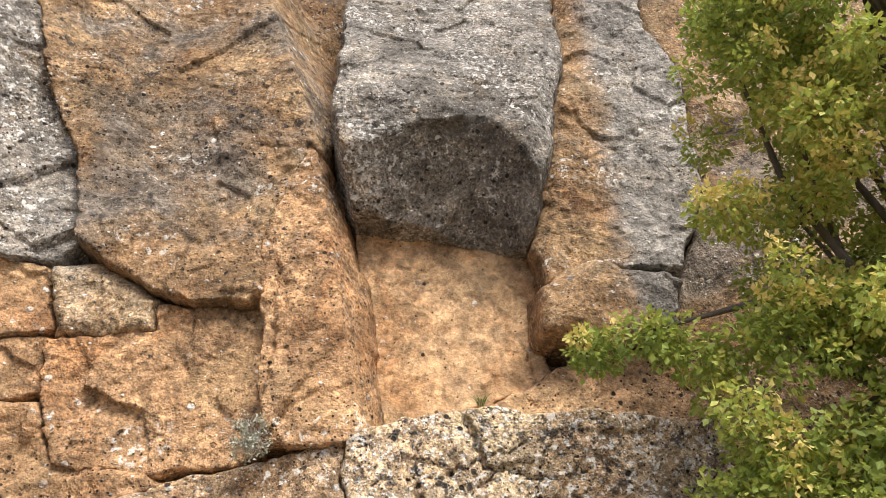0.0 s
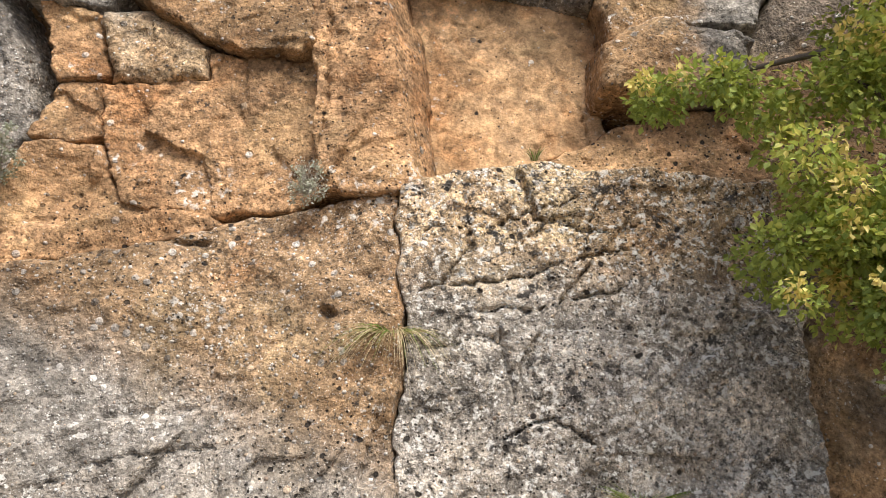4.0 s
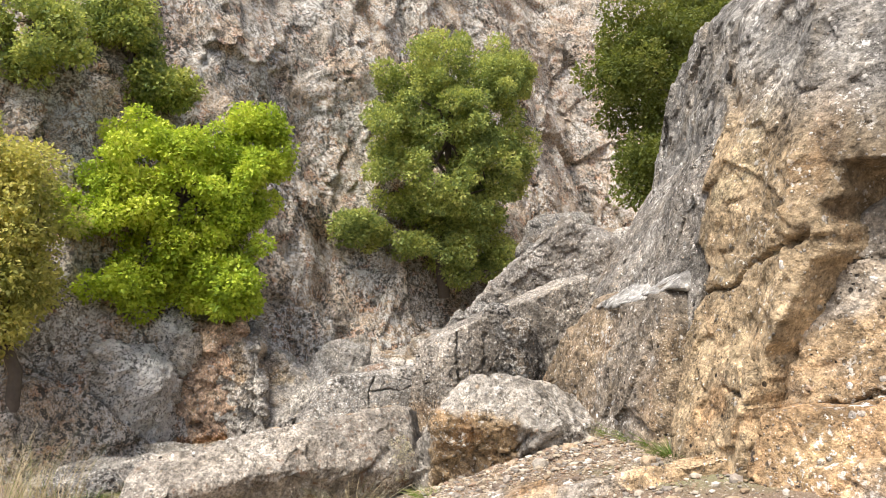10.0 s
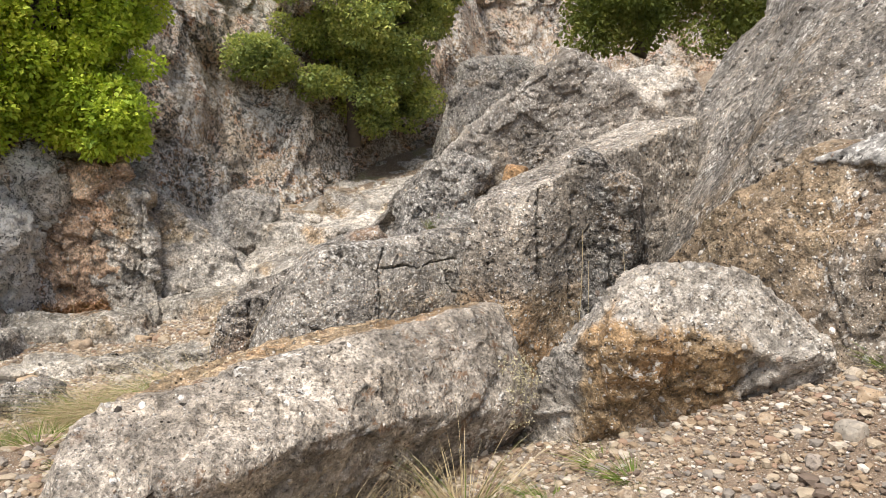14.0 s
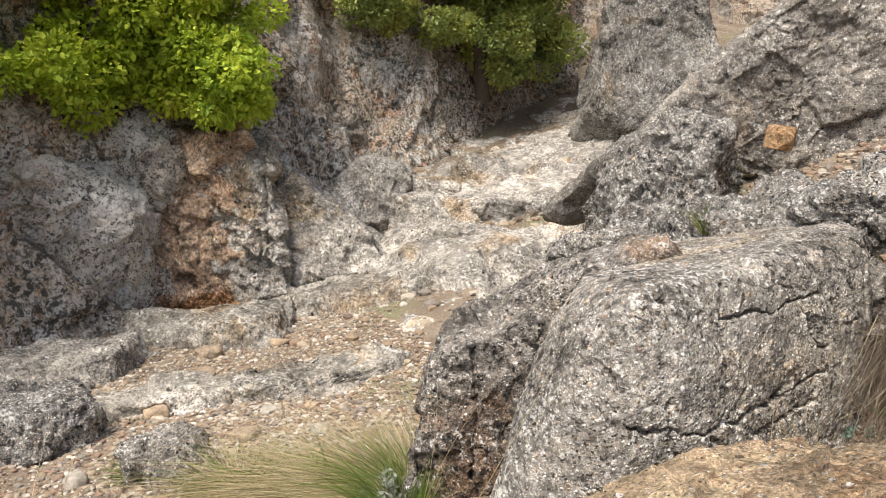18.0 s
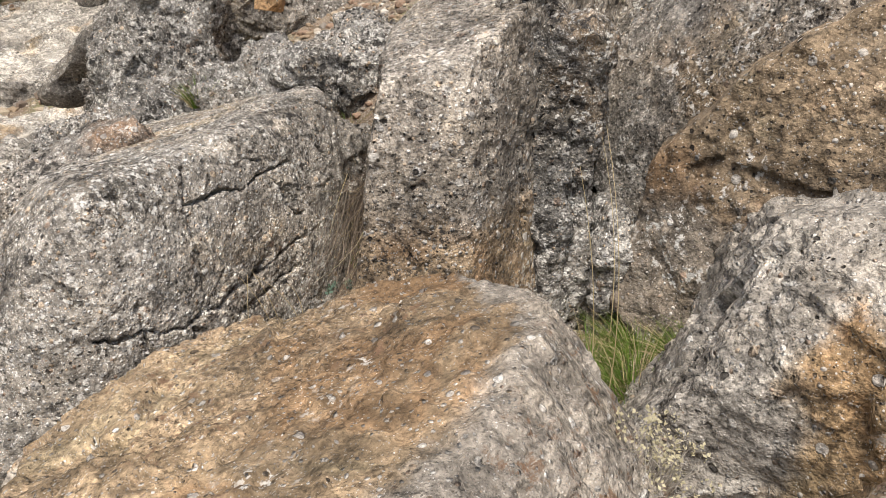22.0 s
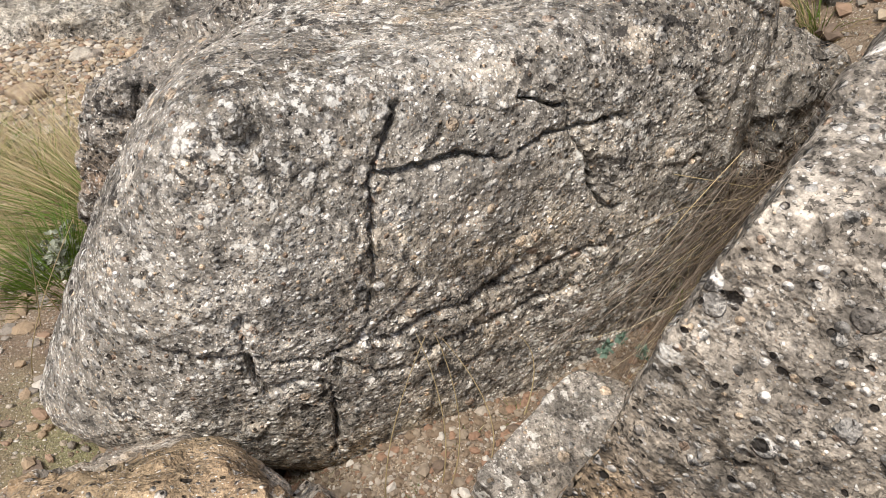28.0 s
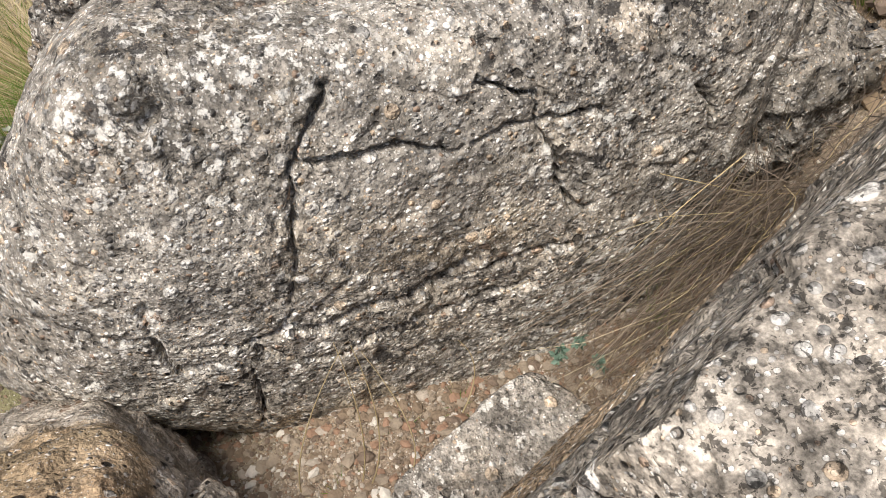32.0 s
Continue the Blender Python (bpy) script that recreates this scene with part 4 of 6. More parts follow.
block(cliff, [(-3.98, 1.98), (-3.3, 1.98), (-3.32, 1.56), (-3.22, 1.15), (-3.17, 0.86), (-3.3, 0.1), (-4.25, 0.1), (-4.2, 1.2)], ROCK_WARM, out=-0.10, seed=26, rough=0.03, gap=0.006, chip=0.04,
      planes=[(-3.6, 1.75, 0.0, -0.1, 0.7)], cracks=[(0.008, 0.04, [(-3.85, 1.52), (-3.6, 1.56), (-3.35, 1.66)]), (0.01, 0.05, [(-3.9, 0.9), (-3.6, 0.98), (-3.2, 1.1)])])
block(cliff, [(-4.02, 0.88), (-3.7, 0.94), (-3.5, 1.0), (-3.22, 1.08), (-3.18, 0.86), (-3.35, 0.5), (-3.45, 0.1), (-4.15, 0.1)], ROCK_MIXED, out=0.04, planes=[(-3.45, 0.7, 0.0, 0.9, 0.1)], seed=27, rough=0.04, gap=0.004)
block(cliff, [(-3.4, 2.83), (-3.3, 3.3), (-2.82, 3.4), (-2.77, 2.53), (-2.72, 2.11), (-2.48, 1.43), (-2.82, 1.3), (-3.15, 1.15), (-3.27, 1.56), (-3.31, 1.85), (-3.42, 2.38)], ROCK_MIXED, out=0.05, seed=19, rough=0.05, gap=0.010, chip=0.05,
      cracks=[(0.016, 0.16, [(-3.36, 3.2), (-3.36, 2.85), (-3.395, 2.4), (-3.30, 2.1), (-3.285, 1.85), (-3.24, 1.5), (-3.13, 1.16)]), (0.006, 0.04, [(-2.76, 2.6), (-2.78, 2.0)])])
block(cliff, [(-2.46, 1.43), (-2.35, 1.48), (-2.21, 1.45), (-2.14, 1.0), (-2.1, 0.2), (-3.13, 0.2), (-3.12, 0.91), (-3.14, 1.11), (-2.82, 1.28)], ROCK_MIXED, out=0.03, seed=20, rough=0.05, gap=0.004, chip=0.045)
block(cliff, [(-7.8, 1.35), (-8.05, 1.77), (-8.02, 2.2), (-7.5, 2.42), (-6.58, 2.27), (-6.14, 2.34), (-5.5, 2.25), (-5.02, 2.3), (-4.83, 2.1), (-4.82, 1.84), (-4.95, 1.15), (-4.75, 0.1), (-6, 0.0), (-7.0, -0.2), (-7.3, 0.1), (-7.45, 0.6), (-7.6, 1.0)], ROCK_GREY, out=0.0, planes=[(-6.3, 1.5, 0.0, -0.35, 0.4)], seed=21, rough=0.05,
      label="leaning grey rock slab")
block(cliff, [(-6.2, 1.42), (-5.63, 1.45), (-5.1, 1.52), (-4.97, 1.15), (-4.8, 0.1), (-6, 0.0), (-6.9, -0.2), (-7.15, 0.1), (-7.05, 0.7), (-6.8, 1.0)], ROCK_SLAB, out=0.14, seed=22, rough=0.04, chip=0.035, planes=[[(-5.85, 1.36, 0.0, 0.1, 1.5), (-5.35, 1.33, 0.0, -1.2, 1.0)], (-5.2, 1.40, 0.0, 0.05, 1.5), (-5.0, 1.0, 0.0, 1.4, 0.0)], label="square grey block in front of the slab with pale broken top")

block(cliff, [(-6.2, 1.33), (-5.92, 1.46), (-5.65, 1.49), (-5.44, 1.38), (-5.8, 1.33)], ROCK_FRESH, out=0.17, planes=[(-5.8, 1.345, 0.0, 0.15, 1.2)], seed=23, rough=0.02, chip=0.04, label="pale freshly broken rock facet")
block(cliff, [(-5.4, 1.41), (-5.3, 1.5), (-5.06, 1.54), (-5.03, 1.46), (-5.2, 1.40)], ROCK_FRESH, out=0.17, planes=[(-5.2, 1.42, 0.0, -0.1, 1.1)], seed=24, rough=0.02, chip=0.04, label="pale freshly broken rock facet")


# ---- boulders beside the path ----
long_boulder = rock("boulder", (-7.35, 0.7, 0.1), [((-0.25, -0.10, 1), (-7.5, 1.5, 0.50)), ((0.38, 0.9, 0.2), (-6.86, 1.385, 0.512)), ((0.1, -1, 0.3), (-6.7, -0.66, 0.2)), ((0.45, -0.05, 0.89), (-6.6, 0.15, 0.46)), ((0.7, 0.22, 0.68), (-6.78, 1.1, 0.5)), ((0.85, 0.12, -0.42), (-6.42, 0.35, 0.32)),
    ((-0.6, 0.75, 0.3), (-7.75, 1.43, 0.40)), ((-0.75, -0.1, 0.75), (-8.2, 0.9, 0.2)), ((-0.62, -0.78, 0.25), (-7.9, 0.33, 0.2)), ((0, 0, -1), (-7.3, 0.7, -0.45)), ((-1, 0.1, 0), (-8.6, 0.9, -0.1))],
    (0.85, 1.2, 0.45), 20, 0.012, 0.03, ROCK_TOP, seed=101, grain=0.010, sharp=36, chip=0.035, label="long fallen boulder with an ochre top and grey sides",
    cracks=[(0.01, 0.05, [(-6.75, 0.0, 0.6), (-6.68, 0.1, 0.45), (-6.6, 0.2, 0.3)])], along=(0.7, 0.15, 0.3))
orange_boulder = rock("boulder", (-6.25, 2.0, 0.4), [((-0.25, 0.2, 1), (-6.1, 1.8, 0.90)), ((0.72, -0.42, 0.5), (-6.02, 1.6, 0.72)), ((-0.35, -0.6, 0.72), (-6.16, 1.4, 0.76)), ((0.45, 0.5, 0.74), (-5.8, 1.97, 0.74)), ((0.82, -0.5, -0.32), (-5.95, 1.62, 0.5)), ((-0.9, -0.1, 0.47), (-6.585, 1.403, 0.545)), ((0, -1, 0), (-6.3, 1.3, 0.3)),
    ((0.9, 0.45, 0.1), (-5.72, 2.1, 0.3)), ((-1, 0.3, 0.2), (-6.75, 2.2, 0.5)), ((0, 1, 0), (-6.3, 2.6, 0.3)), ((0, 0, -1), (-6.3, 2, 0.0))],
    (0.5, 0.65, 0.42), 0, 0.011, 0.035, ROCK_UNDER, seed=102, sharp=34, chip=0.04, label="angular boulder, grey above and ochre below",
    cracks=[(0.01, 0.05, [(-6.0, 1.5, 0.62), (-6.0, 1.48, 0.35), (-6.0, 1.5, 0.2)]), (0.012, 0.06, [(-5.9, 1.9, 0.52), (-5.9, 1.75, 0.4), (-5.9, 1.6, 0.38)])], along=(0.85, -0.5, 0))
CB = -8.5
cracked_boulder = rock("boulder", (-9.3, 1.95, 0.1), [((1, -0.02, 0.28), (-8.53, 1.54, 0.62)), ((1, 0.10, 0.14), (-8.46, 1.58, 0.35)), ((1, -0.05, -0.02), (-8.38, 1.4, 0.1)), ((-0.25, -0.1, 1), (-8.75, 2.0, 0.80)), ((1, 0, 1.1), (-8.64, 1.8, 0.76)), ((0.1, -1, 0.45), (-8.48, 0.93, 0.35)), ((0.75, -0.62, 0.25), (-8.47, 1.1, 0.3)),
    ((-1, -0.3, 0.4), (-10.5, 2, -0.2)), ((-0.8, -0.6, 0.12), (-9.28, 1.18, 0.1)), ((0.45, 0.85, 0), (-8.65, 2.6, 0.5)), ((0.6, -0.35, -0.72), (-8.33, 1.3, -0.26)), ((0, 0, -1), (-9, 2, -0.9)), ((-0.3, -0.8, 0.6), (-9.3, 1.2, 0.5))],
    (0.9, 0.95, 0.7), 0, 0.0068, 0.02, ROCK_PALE, seed=103, sharp=18, chip=0.012, grain=0.005, along=(1, 0, 0), label="pale pebbly boulder split by dark cracks", cracks=[
        *[(w, d, [(CB, y, z) for y, z in line]) for w, d, line in (
            (0.0052, 0.075, ((1.611, 0.688), (1.573, 0.641), (1.541, 0.572), (1.53, 0.51), (1.53, 0.48), (1.526, 0.42), (1.522, 0.336), (1.499, 0.235), (1.488, 0.196))),
            (0.0050, 0.070, ((1.541, 0.572), (1.606, 0.564), (1.733, 0.583), (1.805, 0.557), (1.879, 0.563), (1.911, 0.584), (2.02, 0.592), (2.153, 0.592))),
            (0.0046, 0.065, ((1.891, 0.692), (1.954, 0.66), (2.009, 0.645), (2.02, 0.59), (2.045, 0.53), (2.07, 0.485), (2.087, 0.41), (2.119, 0.368), (2.164, 0.367))),
            (0.0046, 0.060, ((2.339, 0.626), (2.401, 0.576), (2.413, 0.494))), (0.0046, 0.060, ((2.334, 0.386), (2.339, 0.447), (2.394, 0.453))),
            (0.0056, 0.075, ((1.05, 0.213), (1.102, 0.196), (1.218, 0.196), (1.3, 0.16), (1.413, 0.144), (1.48, 0.17), (1.57, 0.154), (1.663, 0.197), (1.759, 0.195), (1.863, 0.201), (1.974, 0.23), (2.127, 0.264))),
            (0.0056, 0.070, ((1.218, 0.196), (1.225, 0.137), (1.242, 0.06), (1.318, 0.081), (1.401, 0.053), (1.40, -0.06), (1.396, -0.142), (1.387, -0.25))),
            (0.0060, 0.060, ((1.42, 0.12), (1.504, 0.06), (1.588, 0.05), (1.70, 0.09), (1.842, 0.105), (1.943, 0.128), (2.067, 0.145))),
            (0.0046, 0.060, ((1.217, 0.297), (1.212, 0.214))), (0.020, 0.08, ((1.29, 0.66), (1.31, 0.69))), (0.013, 0.05, ((1.80, 0.21), (1.92, 0.245))), (0.012, 0.05, ((1.02, 0.42), (1.04, 0.35))))]])
grey_pillar = rock("boulder", (-8.0, 2.5, 0.5), [((1, 0, 0.05), (-7.48, 2.1, 0.7)), ((0.55, -0.83, 0.1), (-7.6, 1.83, 0.7)), ((-0.83, -0.51, 0.15), (-7.88, 1.83, 0.8)), ((-0.05, -0.33, 1), (-7.7, 1.85, 1.10)),
    ((0, 1, 0), (-8, 3.4, 0.5)), ((-1, -0.1, 0.15), (-8.5, 3.0, 0.8)), ((0, 0, -1), (-8, 2.5, -0.6)), ((-0.55, -0.35, 0.75), (-8.23, 2.6, 1.2)), ((0.5, -0.7, -0.5), (-7.6, 1.75, 0.0))], (0.6, 0.85, 0.95), 0, 0.0085, 0.022, ROCK_TALL, seed=104, sharp=40, grain=0.005,
    chip=0.012, along=(1, -0.4, 0), label="tall pebbly boulder, grey above and tan below", cracks=[(0.012, 0.07, [(-7.5, 2.05, 1.2), (-7.5, 2.03, 0.9), (-7.5, 2.06, 0.6)]), (0.012, 0.06, [(-7.5, 2.3, 1.1), (-7.5, 2.27, 0.7), (-7.5, 2.3, 0.4)])])

# ---- the far side of the stream bed ----
WALL_PLAN = [(-9, -16), (-12.6, -8), (-15.0, -2.5), (-16.2, 0), (-17.8, 2.2), (-19.8, 4.5), (-21.3, 9), (-24, 13), (-27, 16), (-26, 21), (-20, 26), (-8, 28), (8, 29)]
_px, _py = np.array(WALL_PLAN, float).T
_ps = np.concatenate([[0], np.cumsum(np.hypot(np.diff(_px), np.diff(_py)))])


def wall_place(u, v):
    x, y = np.interp(u, _ps, _px), np.interp(u, _ps, _py)
    dx, dy = np.interp(u + 1.0, _ps, _px) - np.interp(u - 1.0, _ps, _px), np.interp(u + 1.0, _ps, _py) - np.interp(u - 1.0, _ps, _py)
    ln = np.hypot(dx, dy)
    nx, ny = dy / ln, -dx / ln
    foot = ground_z(x, y) - 0.3
    v = v * np.interp(y, (-4.4, -2.7), (0.15, 1.0))
    p = np.stack([x, y, foot + v], 1)
    q = np.stack([u, np.zeros(len(u)), v * 0.55], 1)
    back = 0.30 * v + 0.02 * np.maximum(0, v - 11) ** 2
    u3 = np.stack([u, np.zeros(len(u)), v * 0.6], 1)
    wv = u3 + 0.25 * np.stack([vnoise(u3, 0.9, s) for s in (1, 2, 3)], 1)
    u4 = np.stack([u, np.zeros(len(u)), v * 0.75], 1)
    out = 0.34 * facets(wv, 0.5, 47) + 0.15 * facets(wv, 1.25, 48) + 0.07 * facets(u4, 2.6, 49) + 0.03 * facets(u4, 6.0, 50) + 0.12 * ridged(q, 0.5, 3, 0.5, 41) + 0.16 * fbm(q, 0.6, 3, 0.5, 42)
    out += 0.014 * fbm(u4, 5.0, 3, 0.6, 43)
    p[:, 0] += nx * (out - back)
    p[:, 1] += ny * (out - back)
    p[:, 2] += 0.2 * fbm(p, 0.8, 3, 0.5, 44)
    return p


far_wall = grid_sheet("cliff_far", np.concatenate([np.arange(2, 40, 0.055), np.arange(40, 72, 0.12)]), np.concatenate([np.arange(0, 9, 0.055), np.arange(9, 15, 0.1), np.arange(15, 24, 0.5)]), wall_place, ROCK_FAR)
tagged(far_wall, "steep lichen-crusted conglomerate rock wall", "cliff", kind="structure")


# ---- trees ----
def leaves(name, clumps, count, size, material, seed, droop=0.2):
    """A crown: small folded leaves about clumps (x, y, z, radius), thicker towards the outside of each."""
    r = np.random.RandomState(seed)
    c = np.array(clumps, float)
    w = c[:, 3] ** 2
    k = r.choice(len(c), count, p=w / w.sum())
    d = r.normal(size=(count, 3))
    d /= np.linalg.norm(d, axis=1)[:, None]
    rad = c[k, 3] * (0.35 + 0.7 * r.rand(count) ** 0.45) * (1 + 0.25 * vnoise(d * 2 + c[k, :3], 1.7, seed))
    pos = c[k, :3] + d * rad[:, None] * np.array([1, 1, 0.8])
    ax = r.normal(size=(count, 3)) * 0.7 + d * 0.8
    ax[:, 2] -= droop
    ax /= np.linalg.norm(ax, axis=1)[:, None]
    side = np.cross(ax, r.normal(size=(count, 3)) * 0.6 + np.array([0, 0, 1.0]))
    side /= np.linalg.norm(side, axis=1)[:, None] + 1e-9
    up = np.cross(side, ax)
    s = (size * (0.6 + 0.8 * r.rand(count)))[:, None]
    a, b = pos, pos + ax * s
    m1 = pos + ax * s * 0.5 + side * s * 0.34 + up * s * 0.10
    m2 = pos + ax * s * 0.5 - side * s * 0.34 + up * s * 0.10
    v = np.stack([a, m1, b, m2], 1).reshape(-1, 3)
    return mesh_of(name, v, np.arange(count * 4).reshape(-1, 4), material, smooth=False)


def tube(points, radii, sides=7):
    """Points and quads of a tapered tube along a line."""
    pts = [Vector(p) for p in points]
    vs, fs = [], []
    for i, p in enumerate(pts):
        ax = (pts[min(i + 1, len(pts) - 1)] - pts[max(i - 1, 0)]).normalized()
        s = ax.cross(Vector((0.3, 0.2, 1)) if abs(ax.z) < 0.95 else Vector((1, 0, 0))).normalized()
        t = ax.cross(s)
        for k in range(sides):
            an = 2 * math.pi * k / sides
            vs.append(tuple(p + (s * math.cos(an) + t * math.sin(an)) * radii[i]))
    for i in range(len(pts) - 1):
        for k in range(sides):
            fs.append((i * sides + k, i * sides + (k + 1) % sides, (i + 1) * sides + (k + 1) % sides, (i + 1) * sides + k))
    return vs, fs


def tree(name, base, clumps, count, size, leaf, trunk_r, seed, label, limbs=16, shoots=False):
    r = random.Random(seed)
    root = new(name)
    root.location = base
    tagged(root, label, "tree")
    cx = sum(c[0] for c in clumps) / len(clumps)
    cy = sum(c[1] for c in clumps) / len(clumps)
    top = max(c[2] for c in clumps)
    mid = Vector((cx, cy, base[2] + 0.75 * (top - base[2])))
    b = Vector(base)
    line = [b.lerp(mid, k / 5) + Vector((r.uniform(-1, 1), r.uniform(-1, 1), 0)) * trunk_r * (0 if k == 0 else 1.5) for k in range(6)]
    vs, fs = tube(line, [trunk_r * (1 - 0.15 * k) for k in range(6)], 9)
    under(mesh_of("trunk", vs, fs, BARK), root)
    order = list(clumps)
    r.shuffle(order)
    for c in order[:limbs]:
        s = line[r.randint(2, 5)]
        e = Vector(c[:3])
        m = s.lerp(e, 0.5) + Vector((r.uniform(-1, 1), r.uniform(-1, 1), r.uniform(-0.3, 1))) * 0.12 * (e - s).length
        v, f = tube([s, m, e], [trunk_r * 0.35, trunk_r * 0.2, trunk_r * 0.07], 5)
        under(mesh_of("limb", v, f, BARK), root)
    under(leaves("crown", clumps, count, size, leaf, seed), root)
    if shoots:
        tips = [c for c in order if r.random() < 0.3]
        tips = [(c[0] + r.uniform(-1, 1) * c[3], c[1] - 0.8 * c[3], c[2] + r.uniform(0, 1) * c[3], c[3] * 0.4) for c in tips for _ in range(3)]
        under(leaves("young_growth", tips, count // 7, size * 0.9, LEAF_SHOOT, seed + 1), root)
    return root


def crown(centre, half, n, radius, seed, flat=0.0):
    """Clump places on and in an uneven egg-shaped crown."""
    r = random.Random(seed)
    out = []
    while len(out) < n:
        d = Vector((r.gauss(0, 1), r.gauss(0, 1), r.gauss(0, 1))).normalized()
        k = r.uniform(0.25, 1.0) ** 0.5 * r.uniform(0.8, 1.08)
        p = [centre[i] + d[i] * half[i] * k for i in range(3)]
        out.append((*p, radius * r.uniform(0.6, 1.25)))
    return out


tree("bright_green_tree", (-17.2, 0.2, 1.0), crown((-17.1, 0.1, 3.5), (1.35, 2.0, 1.75), 170, 0.30, 1) + crown((-16.8, -0.4, 1.9), (0.7, 1.6, 0.5), 26, 0.34, 2) + crown((-16.5, 0.9, 1.75), (0.6, 0.7, 0.5), 18, 0.34, 21) + crown((-17.3, 1.8, 4.6), (0.5, 0.6, 0.8), 20, 0.34, 3),
     105000, 0.080, LEAF_BRIGHT, 0.14, 11, "bright yellow-green broadleaf tree on a rock ledge")
tree("oak_tree", (-20.6, 7.1, 1.5), crown((-20.3, 7.25, 5.5), (1.6, 2.45, 3.4), 250, 0.33, 4) + crown((-20.1, 7.2, 2.7), (0.9, 1.5, 0.8), 26, 0.36, 5) + crown((-20.3, 4.7, 3.3), (0.7, 0.8, 0.45), 14, 0.34, 22), 110000, 0.082, LEAF_OAK, 0.16, 12,
     "olive-green evergreen oak growing out of the rock wall")
tree("oak_tree", (-15.2, -2.4, -0.2), crown((-15.0, -2.7, 2.7), (0.9, 1.2, 2.0), 90, 0.36, 6), 30000, 0.075, LEAF_YELLOW, 0.12, 13, "olive-yellow evergreen oak on the bank")
tree("oak_tree", (-16.5, 12.0, 3.6), crown((-16.5, 12.0, 6.6), (1.7, 2.9, 2.6), 190, 0.45, 7) + crown((-15.5, 10.4, 4.3), (0.9, 1.2, 0.9), 40, 0.4, 23) + crown((-14.4, 12.6, 5.0), (1.3, 2.2, 1.9), 90, 0.42, 25), 100000, 0.09, LEAF_DARK, 0.2, 14, "dark green evergreen oak above the rocks")
tree("broadleaf_tree", (1.75, 2.55, 0.4), crown((1.78, 2.4, 3.35), (0.88, 0.6, 1.5), 330, 0.11, 8) + crown((1.5, 2.4, 2.1), (0.78, 0.45, 0.5), 100, 0.10, 9) + crown((0.75, 2.6, 2.3), (0.28, 0.2, 0.1), 9, 0.09, 24) + crown((1.5, 2.4, 1.72), (0.75, 0.4, 0.32), 80, 0.10, 26), 125000, 0.026, LEAF_NEAR, 0.07, 15,
     "green tree with yellow and rusty young shoots against the cliff", limbs=40, shoots=True)
for k, (x, y, z, rx, ry, rz) in enumerate(((-17.2, -2.45, 6.6, 0.8, 1.1, 0.9), (-18.2, -0.7, 7.3, 0.6, 1.0, 0.8), (-18.3, -0.1, 6.1, 0.45, 0.8, 0.4), (-24.7, 11.5, 9.0, 0.6, 0.8, 1.0))):
    tree("shrub", (x, y, z - rz), crown((x, y, z), (rx, ry, rz), 40, 0.3, 60 + k), 12000, 0.08, LEAF_OAK, 0.05, 70 + k, "dull green shrub rooted on the rock wall", limbs=6)


# ---- rocks of the stream bed and the bank ----
def stone_body(name, centre, half, turn, material, seed, label, step=0.026, rough=0.07, taper=0.0, grain=0.016, sharp=16.0, strata=0.0, chips=9, cracks=(), chip=0.06):
    """A rock of given half sizes, turned (degrees about x, y, z), with a few chipped corners; taper narrows it upwards."""
    r = random.Random(seed)
    e = Euler([radians(a) for a in turn]).to_matrix()
    c = Vector(centre)
    planes = []
    for k in range(3):
        for s in (-1, 1):
            n = Vector((0, 0, 0))
            n[k] = s
            p = n * half[k]
            if k < 2:
                n[2] += taper
            planes.append((tuple(e @ n), tuple(c + e @ p)))
    for _ in range(chips):
        n = Vector((r.choice((-1, 1)) * r.uniform(0.3, 1), r.choice((-1, 1)) * r.uniform(0.3, 1), r.choice((-1, 1, 1)) * r.uniform(0.3, 1))).normalized()
        reach = math.sqrt(sum((n[k] * half[k]) ** 2 for k in range(3)))
        planes.append((tuple(e @ n), tuple(c + e @ (n * reach * r.uniform(0.98, 1.25)))))
    return rock(name, centre, planes, half, turn[2], step, rough, material, cracks, seed, sharp, grain, 0.0, label, "rock", strata, chip)


